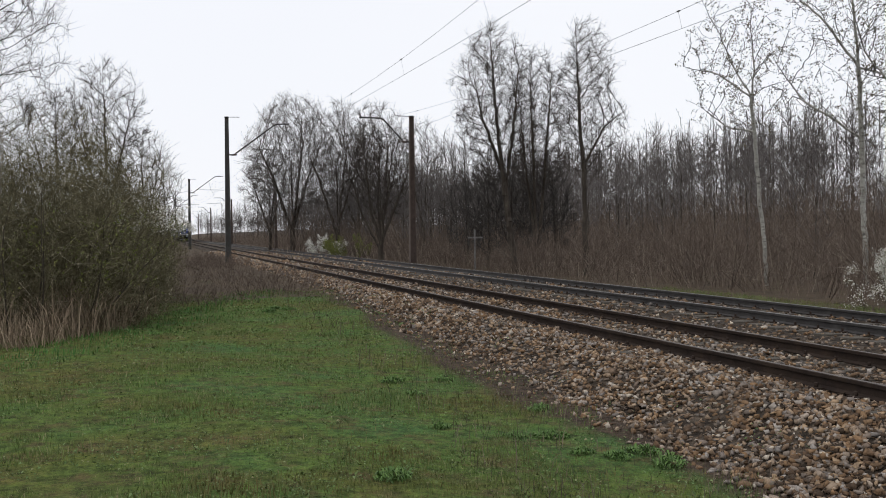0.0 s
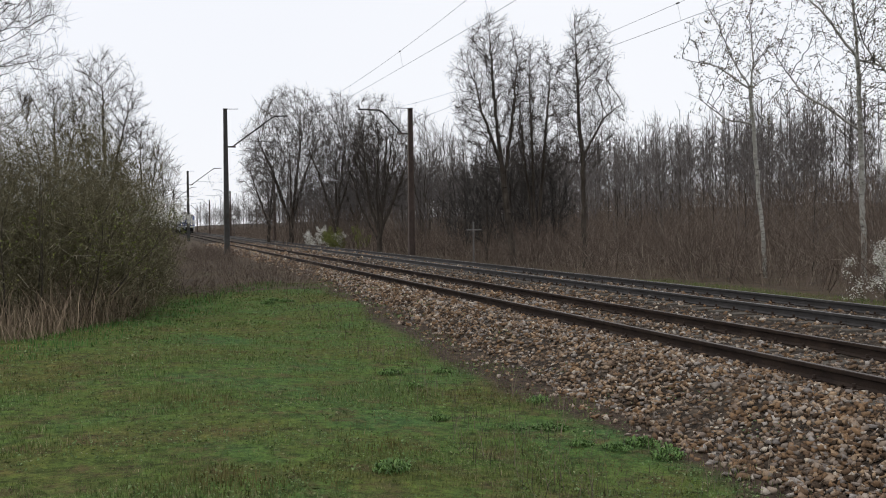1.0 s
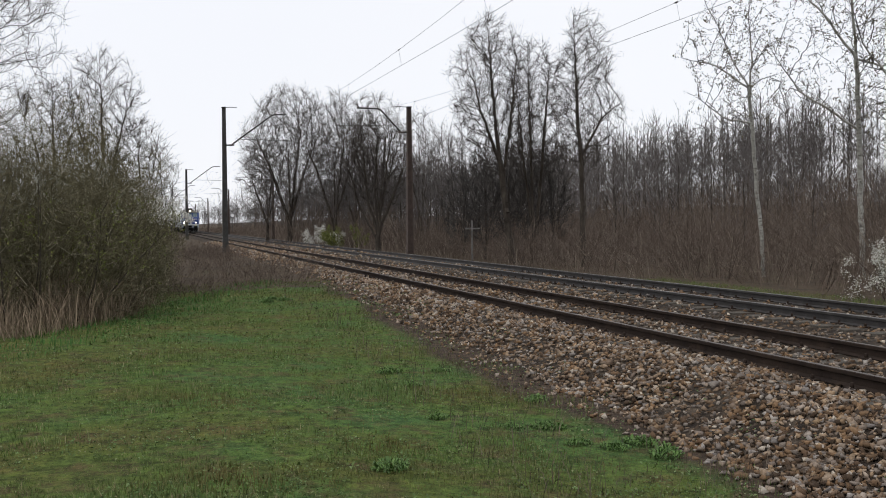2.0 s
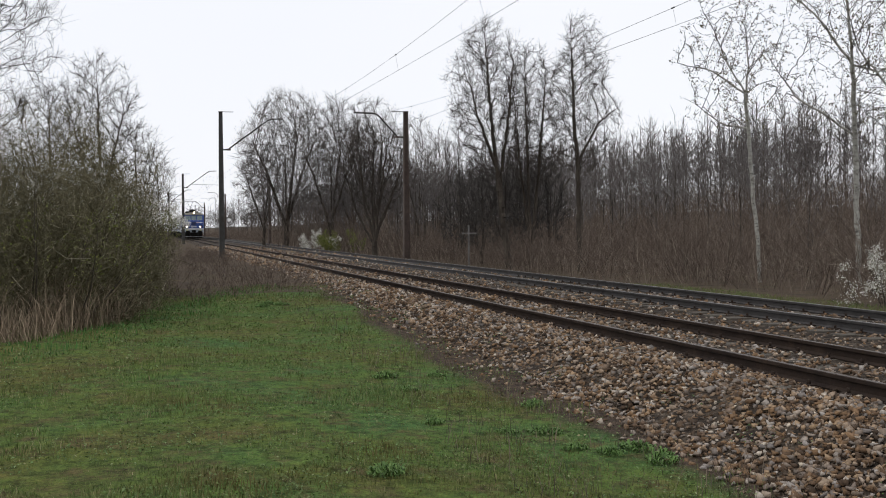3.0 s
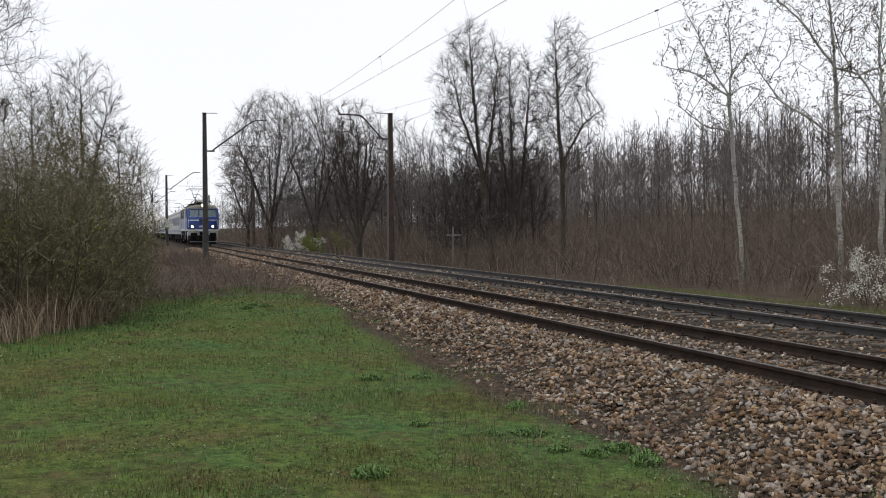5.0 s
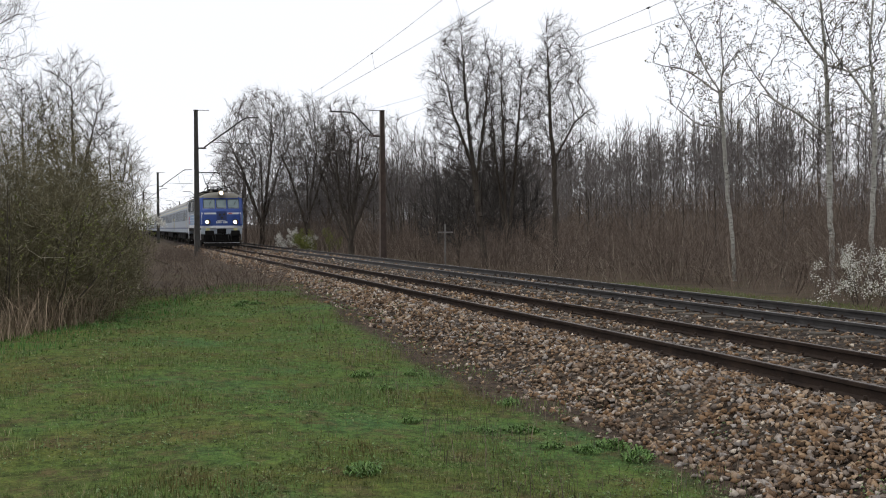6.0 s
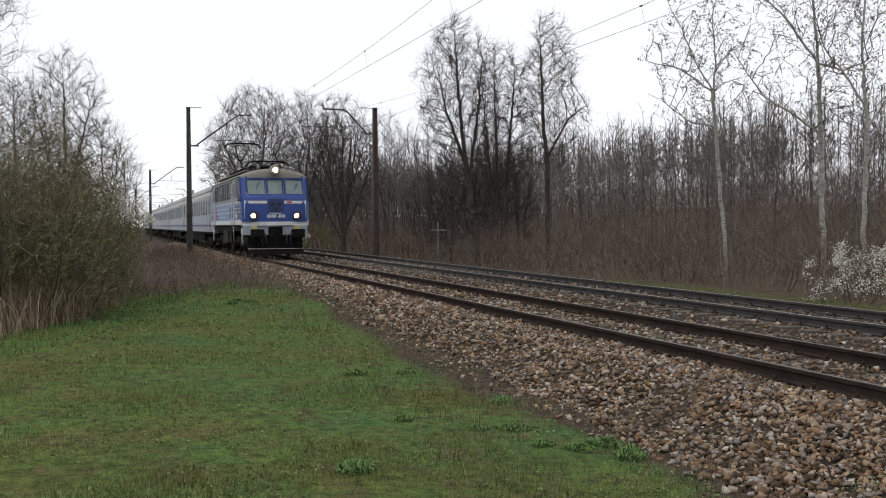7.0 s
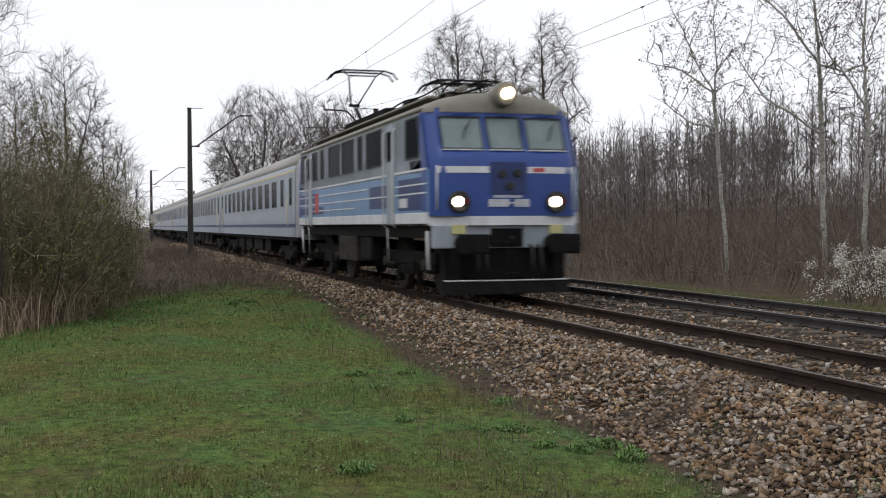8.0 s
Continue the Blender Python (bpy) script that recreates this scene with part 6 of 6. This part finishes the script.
    box_part("roof_cabinet", root, M_UNDER, 1.5, 2.2, -0.5, 0.5, 3.88, 4.28, 0.05)
    for q in (-1, 1):
        box_part("roof_walk", root, M_ROOF, -6.2, 6.2, q * 1.0, q * 1.22, 3.83, 3.87)
        tube_part("roof_cable", root, M_UNDER, [(x, q * 0.25, 4.34 + 0.03 * math.sin(x * 2)) for x in np.arange(-5.5, 5.6, 0.5)], 0.02, 5)
    pantograph(root, 4.4, False, "front_pantograph")
    pantograph(root, -4.9, True, "rear_pantograph")
    # running gear
    for cx in (4.25, -4.25):
        bogie(root, cx, 3.05, 0.625)
        for a in (-1, 1):
            wheelset(root, cx + a * 1.525, 0.625)
    for q in (-1, 1):
        box_part("battery_box", root, M_BOX, -1.5, 0.6, q * 0.95, q * 1.40, 0.55, 1.16, 0.03, "dusty brown battery box")
        box_part("air_tank_box", root, M_UNDER, 0.8, 1.9, q * 0.95, q * 1.35, 0.6, 1.16, 0.05)
    for s in (-1, 1):
        drum_part("air_tank", root, M_UNDER, (s * 1.2 - 0.5, 0, 0.8), (1, 0, 0), 0.25, 1.6, sides=16)
    return root


def build_coach():
    root = thing("passenger_coach", "silver-grey passenger coach with a row of dark windows", "railway coach", "coaches of the train")
    L = 12.0
    side = [(1.41, 1.05), (1.42, 1.6), (1.42, 3.18), (1.39, 3.32)]
    for q in (-1, 1):
        bent_sheet("side_wall", root, M_COACH, [(q * y, z) for y, z in side], -L, L, 0.06, "silver-grey side wall", None, False)
        box_part("blue_stripe", root, M_NAVY, -L + 0.05, L - 0.05, q * 1.416, q * 1.428, 1.36, 1.47, label="narrow dark blue stripe")
        box_part("cream_line", root, M_CREAM, -L + 0.05, L - 0.05, q * 1.415, q * 1.430, 3.12, 3.19, label="thin cream line under the eaves")
        for k in range(11):
            x = -9.35 + 1.87 * k
            w = 0.60 if k not in (0, 10) else 0.35
            pane = side_window(root, q, x - w, x + w, 2.05, 2.95, 1.42, M_DARKGLASS, "window", M_COACH)
            box_part("top_light", pane, M_RUBBER, x - w, x + w, q * 1.42, q * 1.436, 2.66, 2.69)
        for e in (-1, 1):
            door = box_part("entrance_door", root, M_GREY, e * 10.75, e * 11.55, q * 1.405, q * 1.425, 1.08, 3.08, 0.01, "grey folding entrance door")
            side_window(door, q, min(e * 10.95, e * 11.35), max(e * 10.95, e * 11.35), 2.1, 2.9, 1.42)
            tube_part("grab_rail", door, M_CREAM, ((e * 10.68, q * 1.42, 1.4), (e * 10.68, q * 1.47, 1.45), (e * 10.68, q * 1.47, 2.3), (e * 10.68, q * 1.42, 2.35)), 0.016, 6)
            box_part("door_step", door, M_UNDER, e * 10.8, e * 11.5, q * 1.1, q * 1.38, 0.55, 0.60)
    roof = [(-1.39, 3.32), (-1.30, 3.52), (-1.05, 3.74), (-0.6, 3.95), (0, 4.03), (0.6, 3.95), (1.05, 3.74), (1.30, 3.52), (1.39, 3.32)]
    bent_sheet("roof", root, M_COACHROOF, roof, -L, L, 0.05, "weathered grey arched roof")
    for k in range(6):
        box_part("roof_vent", root, M_COACHROOF, -9 + 3.6 * k, -8.6 + 3.6 * k, -0.2, 0.2, 3.98, 4.12, 0.03)
    for s in (-1, 1):
        bm = bmesh.new()
        pr = [(-1.40, 1.05), (1.40, 1.05), (1.41, 3.2), (1.30, 3.5), (1.05, 3.72), (0.6, 3.93), (0, 4.01), (-0.6, 3.93), (-1.05, 3.72), (-1.30, 3.5), (-1.41, 3.2)]
        a = [bm.verts.new((s * (L - 0.05), y, z)) for y, z in pr]
        b = [bm.verts.new((s * (L + 0.02), y * 0.985, z * 0.995)) for y, z in pr]
        bm.faces.new(a)
        bm.faces.new(b)
        for i in range(len(pr)):
            bm.faces.new((a[i], a[(i + 1) % len(pr)], b[(i + 1) % len(pr)], b[i]))
        bmesh.ops.recalc_face_normals(bm, faces=bm.faces)
        part("end_wall", bm, M_WHITE, root, "pale end wall")
        box_part("gangway", root, M_RUBBER, s * (L + 0.02), s * (L + 0.28), -0.62, 0.62, 1.1, 3.35, 0.08, "black rubber gangway bellows")
        for y in (-0.875, 0.875):
            tube_part("buffer", root, M_UNDER, ((s * (L - 0.05), y, 1.06), (s * (L + 0.12), y, 1.06), (s * (L + 0.13), y, 1.06), (s * (L + 0.25), y, 1.06)), (0.12, 0.11, 0.24, 0.24), 14)
        bogie(root, s * 8.6, 2.5, 0.46)
        for a in (-1, 1):
            wheelset(root, s * 8.6 + a * 1.25, 0.46)
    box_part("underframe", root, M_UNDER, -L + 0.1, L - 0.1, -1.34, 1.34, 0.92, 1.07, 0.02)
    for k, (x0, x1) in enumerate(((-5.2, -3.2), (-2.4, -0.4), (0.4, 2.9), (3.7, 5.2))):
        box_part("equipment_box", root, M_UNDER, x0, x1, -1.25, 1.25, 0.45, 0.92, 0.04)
    return root


LOCO = build_loco()
COACHES = [build_coach()]
COACHES += [copy_thing(COACHES[0], Matrix()) for _ in range(5)]


def front_x(t):
    """Where the locomotive's front is along the line: a little over 100 km/h."""
    return -250.22 + t * (27.373 + t * (0.3438 - 0.01913 * t))


def motions():
    steps = [k * 0.25 for k in range(33)]
    walk(LOCO, [(t, train_pose(front_x(t) - 7.3)) for t in steps])
    for k, c in enumerate(COACHES):
        walk(c, [(t, train_pose(front_x(t) - 15.3 - 12.25 - 24.5 * k)) for t in steps])
    for vehicle in (LOCO, *COACHES):
        r = 0.625 if vehicle is LOCO else 0.46
        for w in [o for o in vehicle.children if o.name.startswith("wheelset")]:
            x = w.location.x
            walk(w, [(k / 30, pose(x, 0, r, 0, 85.0 * k, 0)) for k in range(241)])


motions()
